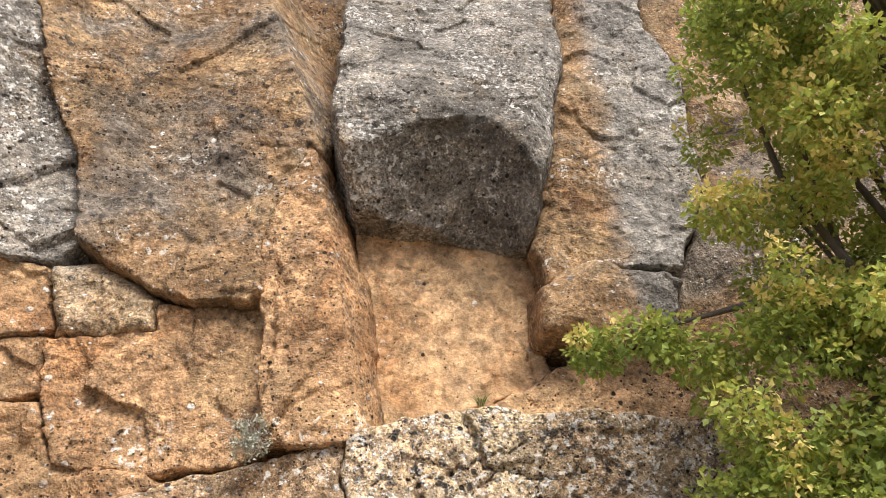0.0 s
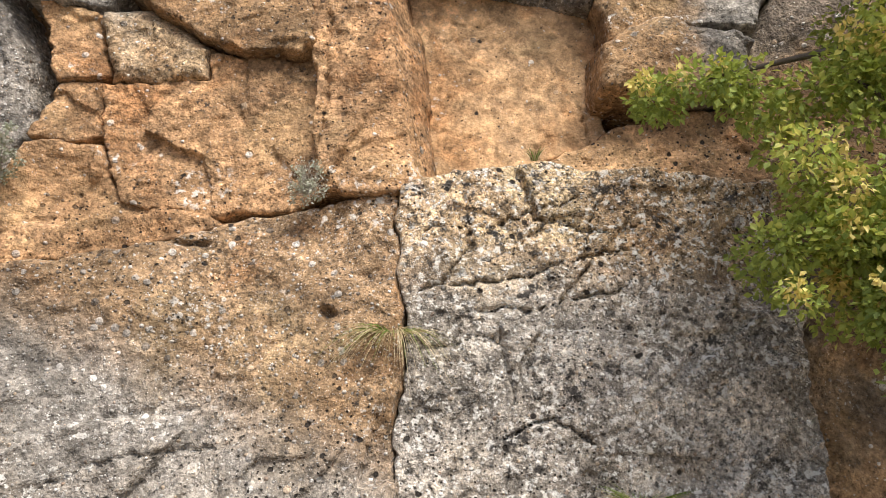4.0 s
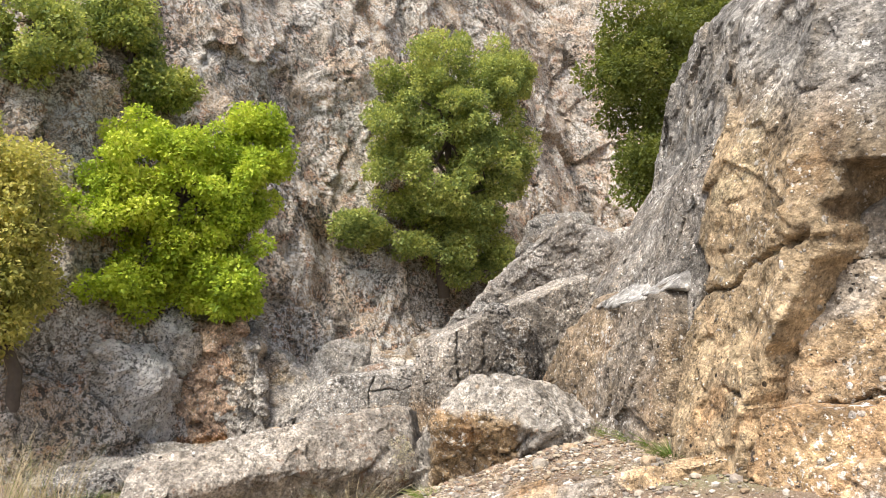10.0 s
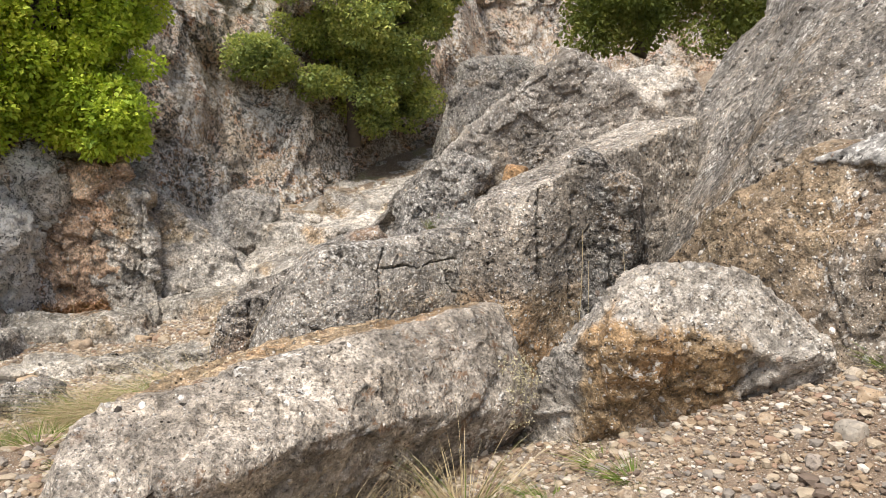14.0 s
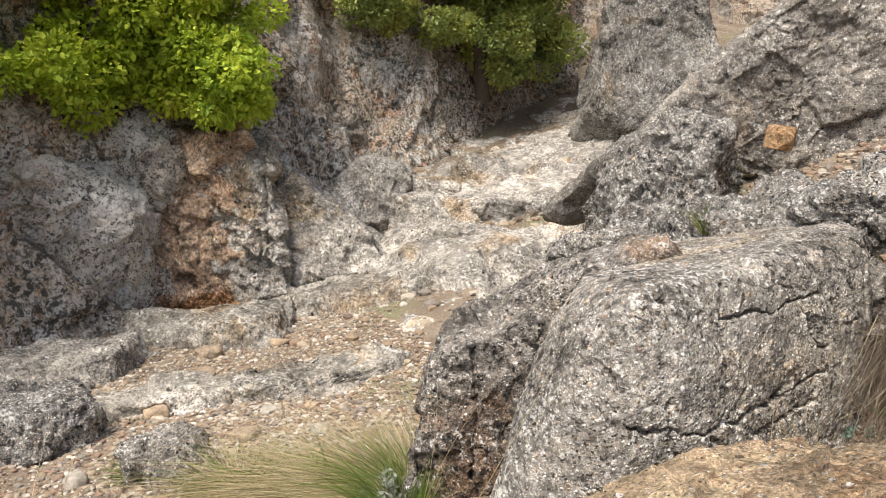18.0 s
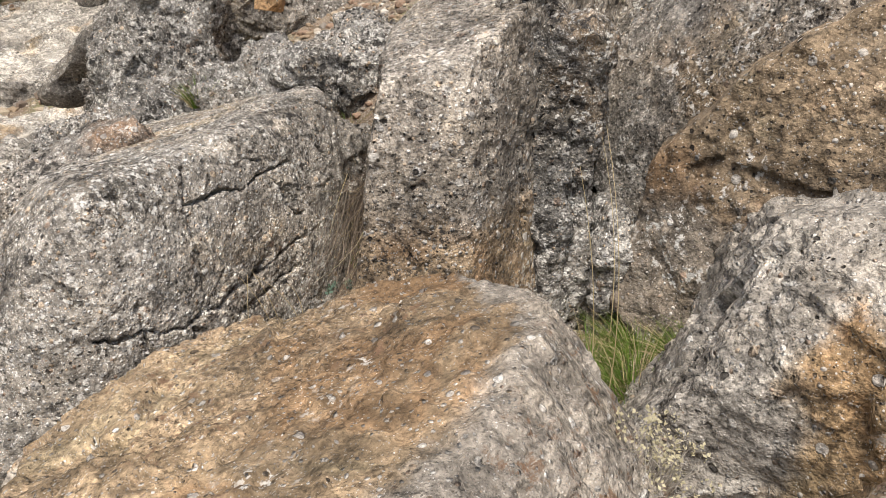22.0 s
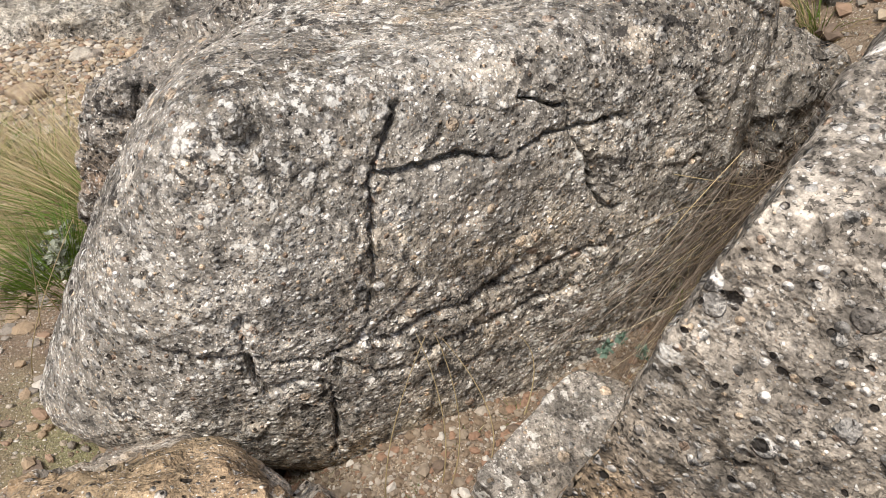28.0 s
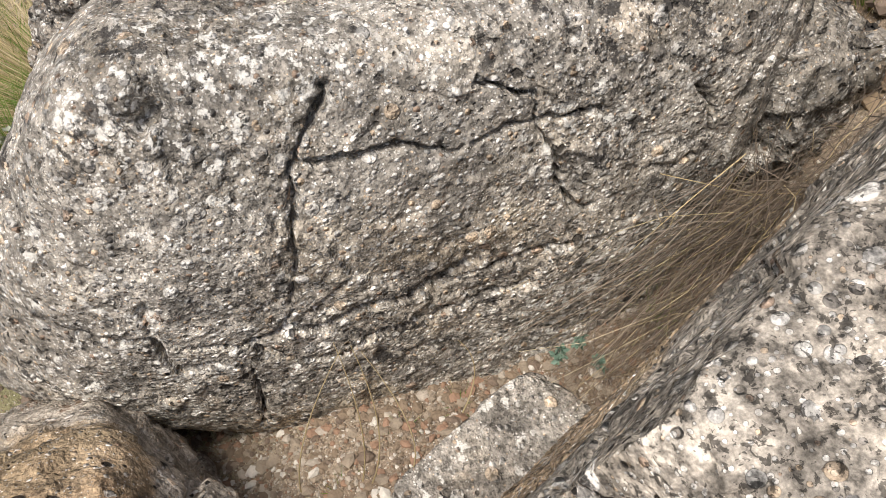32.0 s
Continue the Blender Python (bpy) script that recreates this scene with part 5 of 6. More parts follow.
BED = "pale water-worn rock in the stream bed"
for centre, half, turn, mat, seed, label, extra in (
        ((-15.3, 0.45, -1.18), (1.0, 0.6, 0.28), (0, -4, 60), ROCK_RAMP, 203, BED, dict(taper=0.3)),
        ((-16.9, -0.75, -0.25), (0.9, 1.0, 1.1), (0, 0, 70), ROCK_LICHEN, 204, "bulging rock covered in black and white lichen", dict(sharp=16, rough=0.05, chip=0.11, grain=0.022)),
        ((-17.5, 0.1, 0.75), (0.75, 0.8, 0.75), (0, 10, 60), ROCK_LICHEN, 205, "bulging rock covered in black and white lichen", dict(sharp=16, rough=0.05, chip=0.11, grain=0.022)),
        ((-18.2, -1.9, 0.5), (1.2, 1.2, 1.3), (0, 0, 70), ROCK_LICHEN, 206, "bulging rock covered in black and white lichen", dict(sharp=16, rough=0.05, chip=0.11, grain=0.022)),
        ((-15.1, 2.6, -1.02), (1.25, 0.75, 0.32), (0, -10, 58), ROCK_RAMP, 207, "smooth sloping rock ramp", dict(taper=0.5)),
        ((-14.6, 3.8, -0.75), (1.2, 0.75, 0.36), (0, -9, 62), ROCK_RAMP, 208, "smooth sloping rock ramp", dict(taper=0.4)),
        ((-18.3, 5.8, 0.12), (0.52, 0.5, 0.46), (0, 0, 40), ROCK_BED, 209, BED, dict(taper=0.4)),
        ((-17.7, 4.5, 0.0), (0.5, 0.5, 0.2), (0, 4, 64), ROCK_BED, 210, BED, {}),
        ((-16.6, 4.9, -0.25), (1.4, 0.85, 0.34), (0, 0, 64), ROCK_BED, 211, "pale rock ledge across the stream bed", dict(taper=0.2)),
        ((-15.9, 3.95, -0.65), (0.95, 0.7, 0.42), (0, 0, 60), ROCK_BED, 212, BED, dict(taper=0.25)),
        ((-17.8, 3.5, -0.1), (0.66, 0.7, 0.7), (0, 20, 64), ROCK_BED, 213, BED, dict(taper=0.35)),
        ((-13.1, 0.2, -1.22), (1.95, 0.42, 0.27), (0, -3, 82), ROCK_RAMP, 214, "low pale bedrock rib across the gravel", dict(taper=0.5)),
        ((-14.6, -1.0, -1.15), (0.7, 0.6, 0.25), (0, 0, 60), ROCK_BED, 215, BED, dict(taper=0.4)),
        ((-12.75, -1.2, -1.15), (0.52, 0.5, 0.42), (0, 0, 64), ROCK_CRUST, 216, "dark lichen-spotted boulder on the gravel", dict(step=0.02)),
        ((-11.5, -0.33, -1.0), (0.25, 0.25, 0.2), (0, 0, 20), ROCK_PALE, 217, "small pale boulder in the grass", dict(step=0.015)),
        ((-11.0, 2.95, 0.14), (0.55, 0.3, 0.30), (8, -17, 14), ROCK_CRUST, 218, "crusted rock rib with a ragged crest", dict(step=0.014, strata=0.04, rough=0.03, chip=0.09, sharp=22)),
        ((-10.15, 3.12, 0.40), (0.6, 0.32, 0.30), (6, -14, 6), ROCK_CRUST, 219, "crusted rock rib with a ragged crest", dict(step=0.014, strata=0.04, rough=0.03, chip=0.09, sharp=22)),
        ((-9.3, 3.3, 0.68), (0.6, 0.3, 0.28), (10, -15, 12), ROCK_CRUST, 230, "crusted rock rib with a ragged crest", dict(step=0.014, strata=0.04, rough=0.03, chip=0.09, sharp=22)),
        ((-10.9, 6.6, 1.9), (0.7, 0.55, 0.5), (0, 10, 64), ROCK_BED, 222, "rounded grey rock on the bank", {}),
        ((-8.75, 2.68, 0.45), (0.18, 0.16, 0.22), (0, 0, 30), ROCK_PALE, 224, "small rock wedged between two boulders", dict(step=0.012, rough=0.02)),
        ((-17.6, 9.0, 1.7), (1.2, 1.2, 1.7), (0, 0, 60), ROCK_CRUST, 225, "rock buttress at the foot of the wall", dict(step=0.05, taper=0.3)),
        ((-8.13, 1.93, -0.06), (0.15, 0.24, 0.06), (4, 6, 30), ROCK_GREY, 229, "flat grey rock among the pebbles", dict(step=0.01, rough=0.01, chip=0.015, grain=0.004)),
        ((-4.92, 1.20, 0.37), (0.27, 0.12, 0.07), (3, -12, 50), ROCK_WARM, 226, "flat tan rock ledge at the edge of the gravel", dict(step=0.011, rough=0.015, chip=0.03, grain=0.006, sharp=40)),
        ((-4.60, 1.60, 0.47), (0.26, 0.11, 0.07), (-3, -12, 55), ROCK_WARM, 227, "flat tan rock ledge at the edge of the gravel", dict(step=0.011, rough=0.015, chip=0.03, grain=0.006, sharp=40)),
        ((-4.36, 1.93, 0.57), (0.18, 0.10, 0.06), (2, -14, 50), ROCK_WARM, 228, "flat tan rock ledge at the edge of the gravel", dict(step=0.011, rough=0.015, chip=0.03, grain=0.006, sharp=40)),
        ((-2.75, 2.0, 0.42), (0.35, 0.3, 0.3), (0, 10, 40), ROCK_GREY, 227, "grey rock at the foot of the cliff", dict(step=0.015, rough=0.03))):
    stone_body("rock", centre, half, turn, mat, seed, label, **extra)

rock("rock", (-16.45, 1.45, -0.4), [((0.85, -0.3, 0.1), (-16.05, 1.3, -0.3)), ((0.6, -0.8, 0.05), (-16.25, 1.02, -0.3)), ((0.3, 0.9, 0.1), (-15.95, 1.62, -0.5)), ((0.4, -0.2, 0.9), (-16.3, 1.4, 0.72)), ((-1, 0.3, 0), (-17.2, 1.4, 0)), ((0, 0, -1), (-16.3, 1.3, -1.5)),
     ((0.7, 0.1, -0.7), (-15.95, 1.3, -1.1))], (0.6, 0.45, 1.05), 20, 0.022, 0.06, ROCK_BED, seed=201, sharp=34, chip=0.10, grain=0.02, strata=0.02, label="upright grey rock fin beside the stream bed",
     cracks=[(0.02, 0.1, [(-15.95, 1.45, 0.7), (-15.95, 1.4, 0.0), (-15.95, 1.42, -0.6)])], along=(0.9, -0.2, 0))
rock("rock", (-16.6, 2.5, -0.3), [((0.75, -0.42, 0.45), (-16.0, 2.3, -0.25)), ((0.2, 0.62, 0.75), (-15.95, 2.55, -0.12)), ((0.5, -0.85, 0.1), (-16.3, 1.72, -0.3)), ((0.7, -0.25, -0.75), (-15.75, 2.4, -0.85)), ((0.9, 0.4, 0.1), (-15.4, 3.1, -0.8)), ((0, 0, -1), (-16, 2.4, -1.3)),
     ((-1, 0.2, 0.2), (-17.4, 2.4, 0)), ((0.1, -0.1, 1), (-16.6, 1.9, 0.75))], (0.9, 0.9, 0.95), 20, 0.024, 0.05, ROCK_BED, seed=202, sharp=30, chip=0.07, grain=0.018, label="large undercut grey boulder over the stream bed")
rock("rock", (-17.2, 0.65, -0.1), [((0.85, -0.35, 0.12), (-16.55, 0.6, -0.2)), ((0, 0, -1), (-17, 0.6, -1.4)), ((-1, 0, 0), (-18, 0.6, 0)), ((0.3, -1, 0), (-17, 0.0, 0)), ((0.2, 1, 0), (-17, 1.4, 0)), ((0.2, 0, 1), (-17, 0.6, 1.15))], (0.6, 0.65, 1.3), 20, 0.026, 0.05,
     ROCK_RED, seed=231, sharp=20, chip=0.16, label="rust-stained rock recess with fallen leaves")
rock("rock", (-11.7, 5.2, 1.4), [((0.8, -0.45, 0.28), (-10.95, 4.5, 1.75)), ((-0.45, -0.5, 0.74), (-11.2, 4.1, 1.72)), ((0.5, -0.5, -0.72), (-10.95, 4.4, 1.27)), ((-1, 0.4, 0), (-12.7, 5.6, 1)), ((0, 1, 0), (-11, 6.9, 1)), ((0.35, 0.35, 0.87), (-11.3, 5.4, 2.6)), ((0, 0, -1), (-11, 5, 0.2)),
     ((0.85, 0.5, 0.1), (-9.9, 5.9, 1.5)), ((0.75, -0.5, 0.1), (-11.35, 4.5, 0.9))], (1.0, 1.1, 1.6), 20, 0.02, 0.07, ROCK_GREY, seed=221, sharp=28, chip=0.06, label="grey cone-shaped rock with holes over a hollow",
     cracks=[(0.03, 0.12, [(-10.9, 4.7, 1.82), (-10.9, 4.74, 1.86)]), (0.025, 0.1, [(-10.8, 5.0, 1.75), (-10.8, 5.05, 1.77)])])
rock("rock", (-11.75, 3.95, 0.75), [((0.7, -0.55, 0.35), (-11.25, 3.65, 0.9)), ((-0.5, -0.5, 0.72), (-11.42, 3.6, 1.12)), ((0.75, 0.6, 0.1), (-11.05, 4.1, 0.9)), ((0.2, 0.2, 1), (-11.4, 3.9, 1.32)), ((-1, 0, 0.1), (-12.4, 4, 0.6)), ((0, 0, -1), (-11.6, 4, -0.1)), ((0, 1, 0), (-11.7, 4.8, 0.6)),
     ((-0.2, -1, 0.1), (-11.6, 3.42, 0.5))], (0.6, 0.65, 0.75), 20, 0.016, 0.06, ROCK_CRUST, seed=220, sharp=20, chip=0.10, grain=0.02, label="dark pebbly rock knob")
rock("rock", (-10.2, 1.35, -0.3), [((0.85, -0.5, 0.12), (-9.65, 1.0, -0.1)), ((-0.55, -0.8, 0.2), (-9.87, 0.82, 0.0)), ((-0.28, -0.42, 0.86), (-9.7, 1.1, 0.30)), ((-1, 0.1, 0.3), (-10.75, 1.4, -0.4)), ((0, 1, 0.2), (-10, 2.1, 0)), ((0, 0, -1), (-10, 1.3, -1.1)), ((0.8, -0.4, -0.45), (-9.55, 1.0, -0.55))],
     (0.55, 0.65, 0.75), 20, 0.012, 0.05, ROCK_DARK, seed=223, sharp=18, chip=0.05, label="pale pebbly boulder with a dark crusted side", cracks=[(0.012, 0.06, [(-9.6, 0.95, 0.2), (-9.6, 0.98, -0.1), (-9.6, 0.94, -0.5)])], along=(0.85, -0.5, 0))
stone_body("rock", (-10.62, 4.22, 1.14), (0.11, 0.15, 0.09), (0, 10, 40), ROCK_OCHRE, 232, "small orange stone lodged under an overhang", step=0.012, rough=0.01, chip=0.02, grain=0.005)
for x, y, z, hx, hy, hz, s in ((-7.62, 2.52, 0.45, 0.17, 0.2, 0.95, 241), (-7.47, 2.62, 0.45, 0.11, 0.16, 0.75, 242), (-7.24, 2.62, 0.1, 0.08, 0.14, 0.36, 243)):
    stone_body("rock", (x, y, z), (hx, hy, hz), (0, 4, 30), ROCK_CRUST, s, "dark crusted rock rib in the gap beside the slab", step=0.012, rough=0.03, chip=0.04, grain=0.014, strata=0.015)


def bedrock_z(x, y):
    """Stepped, water-worn rock that floors the upper stream bed."""
    p = np.stack([x, y, np.zeros(len(x))], 1)
    w = p + 0.4 * np.stack([vnoise(p, 0.8, s) for s in (1, 2, 3)], 1)
    z = ground_z(x, y) + 0.30 * facets(w * np.array([1.0, 0.7, 1]), 0.75, 81) + 0.10 * facets(w, 2.0, 82) + 0.05 * fbm(p, 2.5, 4, 0.5, 83)
    edge = smooth01(x, -13.4, -12.2) + (1 - smooth01(y, 0.9 + 0.35 * (-13 - x), 2.3 + 0.35 * (-13 - x)))
    return z + 0.12 - 0.8 * edge


tagged(sheet("bedrock", np.arange(-22, -12, 0.045), np.arange(0.5, 13, 0.045), bedrock_z, ROCK_BED), "pale stepped bedrock flooring the stream bed", "rock", kind="structure")


# ---- loose stones ----
def pebble_mesh(name, pts, sizes, seed, material, flat=0.6):
    """Many small stones in one mesh: each a low, uneven lump."""
    r = np.random.RandomState(seed)
    bm = bmesh.new()
    bmesh.ops.create_icosphere(bm, subdivisions=1, radius=1.0)
    base = np.array([v.co[:] for v in bm.verts])
    tri = np.array([[v.index for v in f.verts] for f in bm.faces])
    bm.free()
    n, k = len(pts), len(base)
    sc = sizes[:, None] * (0.65 + 0.7 * r.rand(n, 3)) * np.array([1, 1, flat])
    an = r.rand(n) * 6.28
    v = base[None] * (0.8 + 0.4 * r.rand(n, k, 1)) * sc[:, None]
    x = v[..., 0] * np.cos(an)[:, None] - v[..., 1] * np.sin(an)[:, None]
    y = v[..., 0] * np.sin(an)[:, None] + v[..., 1] * np.cos(an)[:, None]
    v = np.stack([x, y, v[..., 2]], -1) + np.asarray(pts)[:, None]
    f = tri[None] + (np.arange(n) * k)[:, None, None]
    return mesh_of(name, v.reshape(-1, 3), f.reshape(-1, 3), material, smooth=False)


def scatter(xr, yr, count, size, seed, power=4.0):
    r = np.random.RandomState(seed)
    x, y = r.uniform(*xr, count), r.uniform(*yr, count)
    keep = vnoise(np.stack([x, y, 0 * x], 1), 0.9, seed) > r.uniform(-1.0, 0.35, count)
    x, y = x[keep], y[keep]
    s = size[0] + (size[1] - size[0]) * r.rand(len(x)) ** power
    return np.stack([x, y, ground_top(x, y) + 0.15 * s + (0.003 if size[1] < 0.03 else 0.0)], 1), s


for label, xr, yr, count, size, seed, power in (
        ("grit and small angular stones at the cliff foot", (-7.2, -1.5), (0.4, 2.6), 34000, (0.002, 0.013), 31, 3),
        ("rubble of angular stones at the cliff foot", (-7.0, -1.5), (0.5, 2.5), 18000, (0.005, 0.028), 36, 4),
        ("pale gravel in the stream bed", (-15.4, -10.4), (-1.9, 2.2), 42000, (0.008, 0.032), 32, 3),
        ("brown grit between the boulders", (-8.7, -7.2), (1.1, 2.7), 40000, (0.0018, 0.007), 33, 2),
        ("small pebbles between the boulders", (-8.7, -7.2), (1.1, 2.6), 16000, (0.003, 0.019), 37, 5),
        ("pale gravel and earth beside the long boulder", (-10.6, -7.0), (-1.4, 0.8), 15000, (0.004, 0.034), 38, 4),
        ("rubble on the bank above the boulders", (-11.5, -7.4), (2.7, 5.5), 9000, (0.006, 0.05), 34, 5),
        ("stones and rubble up the stream bed", (-20, -13), (1.2, 10), 9000, (0.015, 0.10), 35, 4)):
    pts, s = scatter(xr, yr, count, size, seed, power)
    tagged(pebble_mesh("gravel", pts, s, seed, PEBBLE_BROWN if seed in (33, 37) else PEBBLE), label, "gravel", kind="stuff")

_r = random.Random(77)
for k in range(54):
    x, y = (_r.uniform(-6.0, -2.6), _r.uniform(1.0, 2.35)) if k < 30 else (_r.uniform(-14.5, -10.9), _r.uniform(-1.4, 1.3))
    s = _r.uniform(0.02, 0.045) if k < 30 else _r.uniform(0.05, 0.11)
    z = float(ground_top(x, y)[0])
    ob = stone_body("stone", (x, y, z + 0.25 * s), (s * _r.uniform(0.8, 1.4), s * _r.uniform(0.7, 1.1), s * _r.uniform(0.4, 0.75)), (_r.uniform(-12, 12), _r.uniform(-12, 12), _r.uniform(0, 180)), LOOSE, 500 + k, "", step=s / 6, rough=0.16 * s, chip=0.3 * s, grain=0.003, sharp=40.0)
    tagged(ob, "loose weathered tan stone lying on the gravel", "stone", group="loose stones on the gravel")


# ---- plants ----
def blades(name, base, count, height, spread, lean, material, seed, width=0.004, curl=0.5):
    """Grass blades that rise from a tuft and bend over. lean: the way the tuft hangs."""
    r = np.random.RandomState(seed)
    an = r.rand(count) * 6.283
    out = np.stack([np.cos(an), np.sin(an), np.zeros(count)], 1)
    root = np.array(base) + out * (spread * 0.35 * r.rand(count, 1) ** 0.7)
    root[:, 2] -= 0.02
    h = height * (0.45 + 0.6 * r.rand(count))
    d0 = out * (0.25 + 0.5 * r.rand(count, 1)) * spread / height + np.array([0, 0, 1.0]) + np.array(lean) * 0.5
    d0 /= np.linalg.norm(d0, axis=1)[:, None]
    bend = out * spread / height * 0.6 + np.array(lean) - np.array([0, 0, 1.0]) * curl * (0.4 + r.rand(count, 1))
    side = np.cross(d0, r.normal(size=(count, 3)))
    side /= np.linalg.norm(side, axis=1)[:, None]
    rows = []
    for k in range(5):
        t = k / 4
        p = root + d0 * (h * t)[:, None] + bend * (h * 0.55 * t * t)[:, None]
        w = width * (1 - 0.85 * t) * (0.6 + 0.8 * r.rand(count) if k == 0 else wk)
        if k == 0:
            wk = w / width
        rows += [p - side * w[:, None], p + side * w[:, None]]
    v = np.stack(rows, 1).reshape(-1, 3)
    q = np.array([[2 * k, 2 * k + 1, 2 * k + 3, 2 * k + 2] for k in range(4)])
    f = (q[None] + (np.arange(count) * 10)[:, None, None]).reshape(-1, 4)
    return mesh_of(name, v, f, material, smooth=False)


def tuft(base, height, spread, green, dry, seed, label, lean=(0, 0, 0), width=0.004, curl=0.5, dry_lean=None):
    root = tagged(new("grass_tuft"), label, "grass")
    root.location = base
    if green:
        under(blades("green_grass", base, green, height, spread, lean, BLADE_GREEN, seed, width, curl), root)
    if dry:
        under(blades("dry_grass", base, dry, height * 1.05, spread * 1.3, dry_lean or lean, BLADE_DRY, seed + 1, width * 0.8, curl * 1.3), root)
    return root


def sage(base, out, size, seed, label, leaf=None, twigs=420, count=1500, droop=0.5, leaf_size=0.026):
    """A grey cushion plant rooted in a crack: twigs and small leaves that stand off the rock along out."""
    r = np.random.RandomState(seed)
    root = tagged(new("sage_bush"), label, "bush")
    root.location = base
    o = np.array(out, float)
    heart = np.array(base, float) + o / np.linalg.norm(o) * size * 0.45
    d = r.normal(size=(twigs, 3))
    d *= (r.rand(twigs, 1) ** 0.4) / np.linalg.norm(d, axis=1)[:, None]
    tip = heart + d * size * np.array([0.62, 0.42, 0.80])
    tip[:, 2] -= droop * size * 0.3 * np.abs(d[:, 0])
    bow = r.normal(size=(twigs, 3)) * size * 0.10 + np.array([0, -0.04, 0.06]) * size
    side = np.cross(tip - np.array(base), r.normal(size=(twigs, 3)))
    side /= np.linalg.norm(side, axis=1)[:, None] + 1e-9
    rows = []
    for k in range(4):
        t = k / 3
        p = np.array(base) + (tip - np.array(base)) * t + bow * (4 * t * (1 - t)) + r.normal(size=(twigs, 3)) * 0.012 * size
        w = 0.0016 * (1.2 - t)
        rows += [p - side * w, p + side * w]
    v = np.stack(rows, 1).reshape(-1, 3)
    q = np.array([[2 * k, 2 * k + 1, 2 * k + 3, 2 * k + 2] for k in range(3)])
    f = (q[None] + (np.arange(twigs) * 8)[:, None, None]).reshape(-1, 4)
    under(mesh_of("brushwood", v, f, TWIG_GREY, smooth=False), root)
    clumps = [(*tip[k], size * (0.05 + 0.06 * r.rand())) for k in range(0, twigs, 3)]
    under(leaves("foliage", clumps, count, leaf_size, leaf or LEAF_SAGE, seed + 5), root)
    return root


def on_cliff(x, z, out=0.0):
    return (x, float(cliff_y(x, z)) - out, z)


sage((-2.44, 2.72, 1.88), (0.1, -0.6, 0.55), 0.36, 301, "grey-green cushion bush growing in a cliff crack", twigs=640, count=7600, leaf_size=0.016)
sage((-2.09, 3.12, 2.13), (0, -0.6, 0.4), 0.22, 302, "small grey-green bush in a cliff crack", twigs=220, count=1900, leaf_size=0.014)
sage((-2.2, 2.62, 1.14), (0.1, -0.6, 0.25), 0.36, 303, "leafy grey-green bush with dead twigs below", twigs=640, count=9500, leaf_size=0.017)
sage(on_cliff(-0.78, 2.07, 0.1), (0, -0.7, 0.8), 0.14, 304, "small dark grey-green bush on a cliff ledge", leaf=LEAF_SAGE, twigs=200, count=800, leaf_size=0.011)
tuft(on_cliff(-0.38, 1.52, 0.12), 0.24, 0.22, 70, 200, 305, "drooping grass tuft in a vertical crack", lean=(-0.05, -0.35, -1.1), curl=0.9, width=0.0022)
tuft(on_cliff(0.16, 2.27, 0.12), 0.08, 0.04, 40, 30, 306, "tiny grass sprig on a ledge", width=0.002)
tuft(on_cliff(0.55, 0.95, 0.12), 0.12, 0.2, 70, 50, 307, "small green plant at the cliff foot", width=0.003)
tuft((-6.86, 1.86, 0.0), 0.44, 0.42, 150, 130, 310, "tall green grass tuft between the boulders", lean=(0.1, -0.2, -0.1), width=0.0022, curl=0.8)
tuft((-10.12, 0.84, -0.8), 0.66, 0.62, 520, 420, 311, "green grass tuft against a boulder", lean=(-0.2, -0.4, -0.1), curl=0.75, width=0.0026)
tuft((-10.3, 0.75, -0.88), 0.85, 0.7, 0, 1300, 312, "straw-coloured grass drooping over the gravel", lean=(-0.5, -0.7, -0.1), curl=0.8, width=0.0025)
tuft((-10.7, 0.35, -0.92), 0.6, 0.65, 160, 800, 318, "straw-coloured grass drooping over the gravel", lean=(-0.5, -0.7, -0.1), curl=0.8, width=0.0025)
tuft((-9.74, 0.60, -0.72), 0.52, 0.34, 520, 120, 320, "bright green grass tuft at the foot of a boulder", lean=(-0.1, -0.2, 0), curl=0.6, width=0.0026)
tuft((-11.0, 0.0, -0.95), 0.42, 0.55, 260, 400, 319, "low green and dry grass on the gravel", lean=(-0.3, -0.3, 0), curl=0.7, width=0.0025)
tuft((-11.6, -0.5, -1.0), 0.2, 0.4, 260, 60, 340, "low green grass on the gravel", width=0.003)
tuft((-9.95, 2.85, 0.62), 0.22, 0.14, 120, 90, 313, "grass tuft on the bank", width=0.003)
tuft((-9.3, 2.75, 0.6), 0.2, 0.2, 20, 160, 341, "dry grass tuft on the bank", width=0.0025)
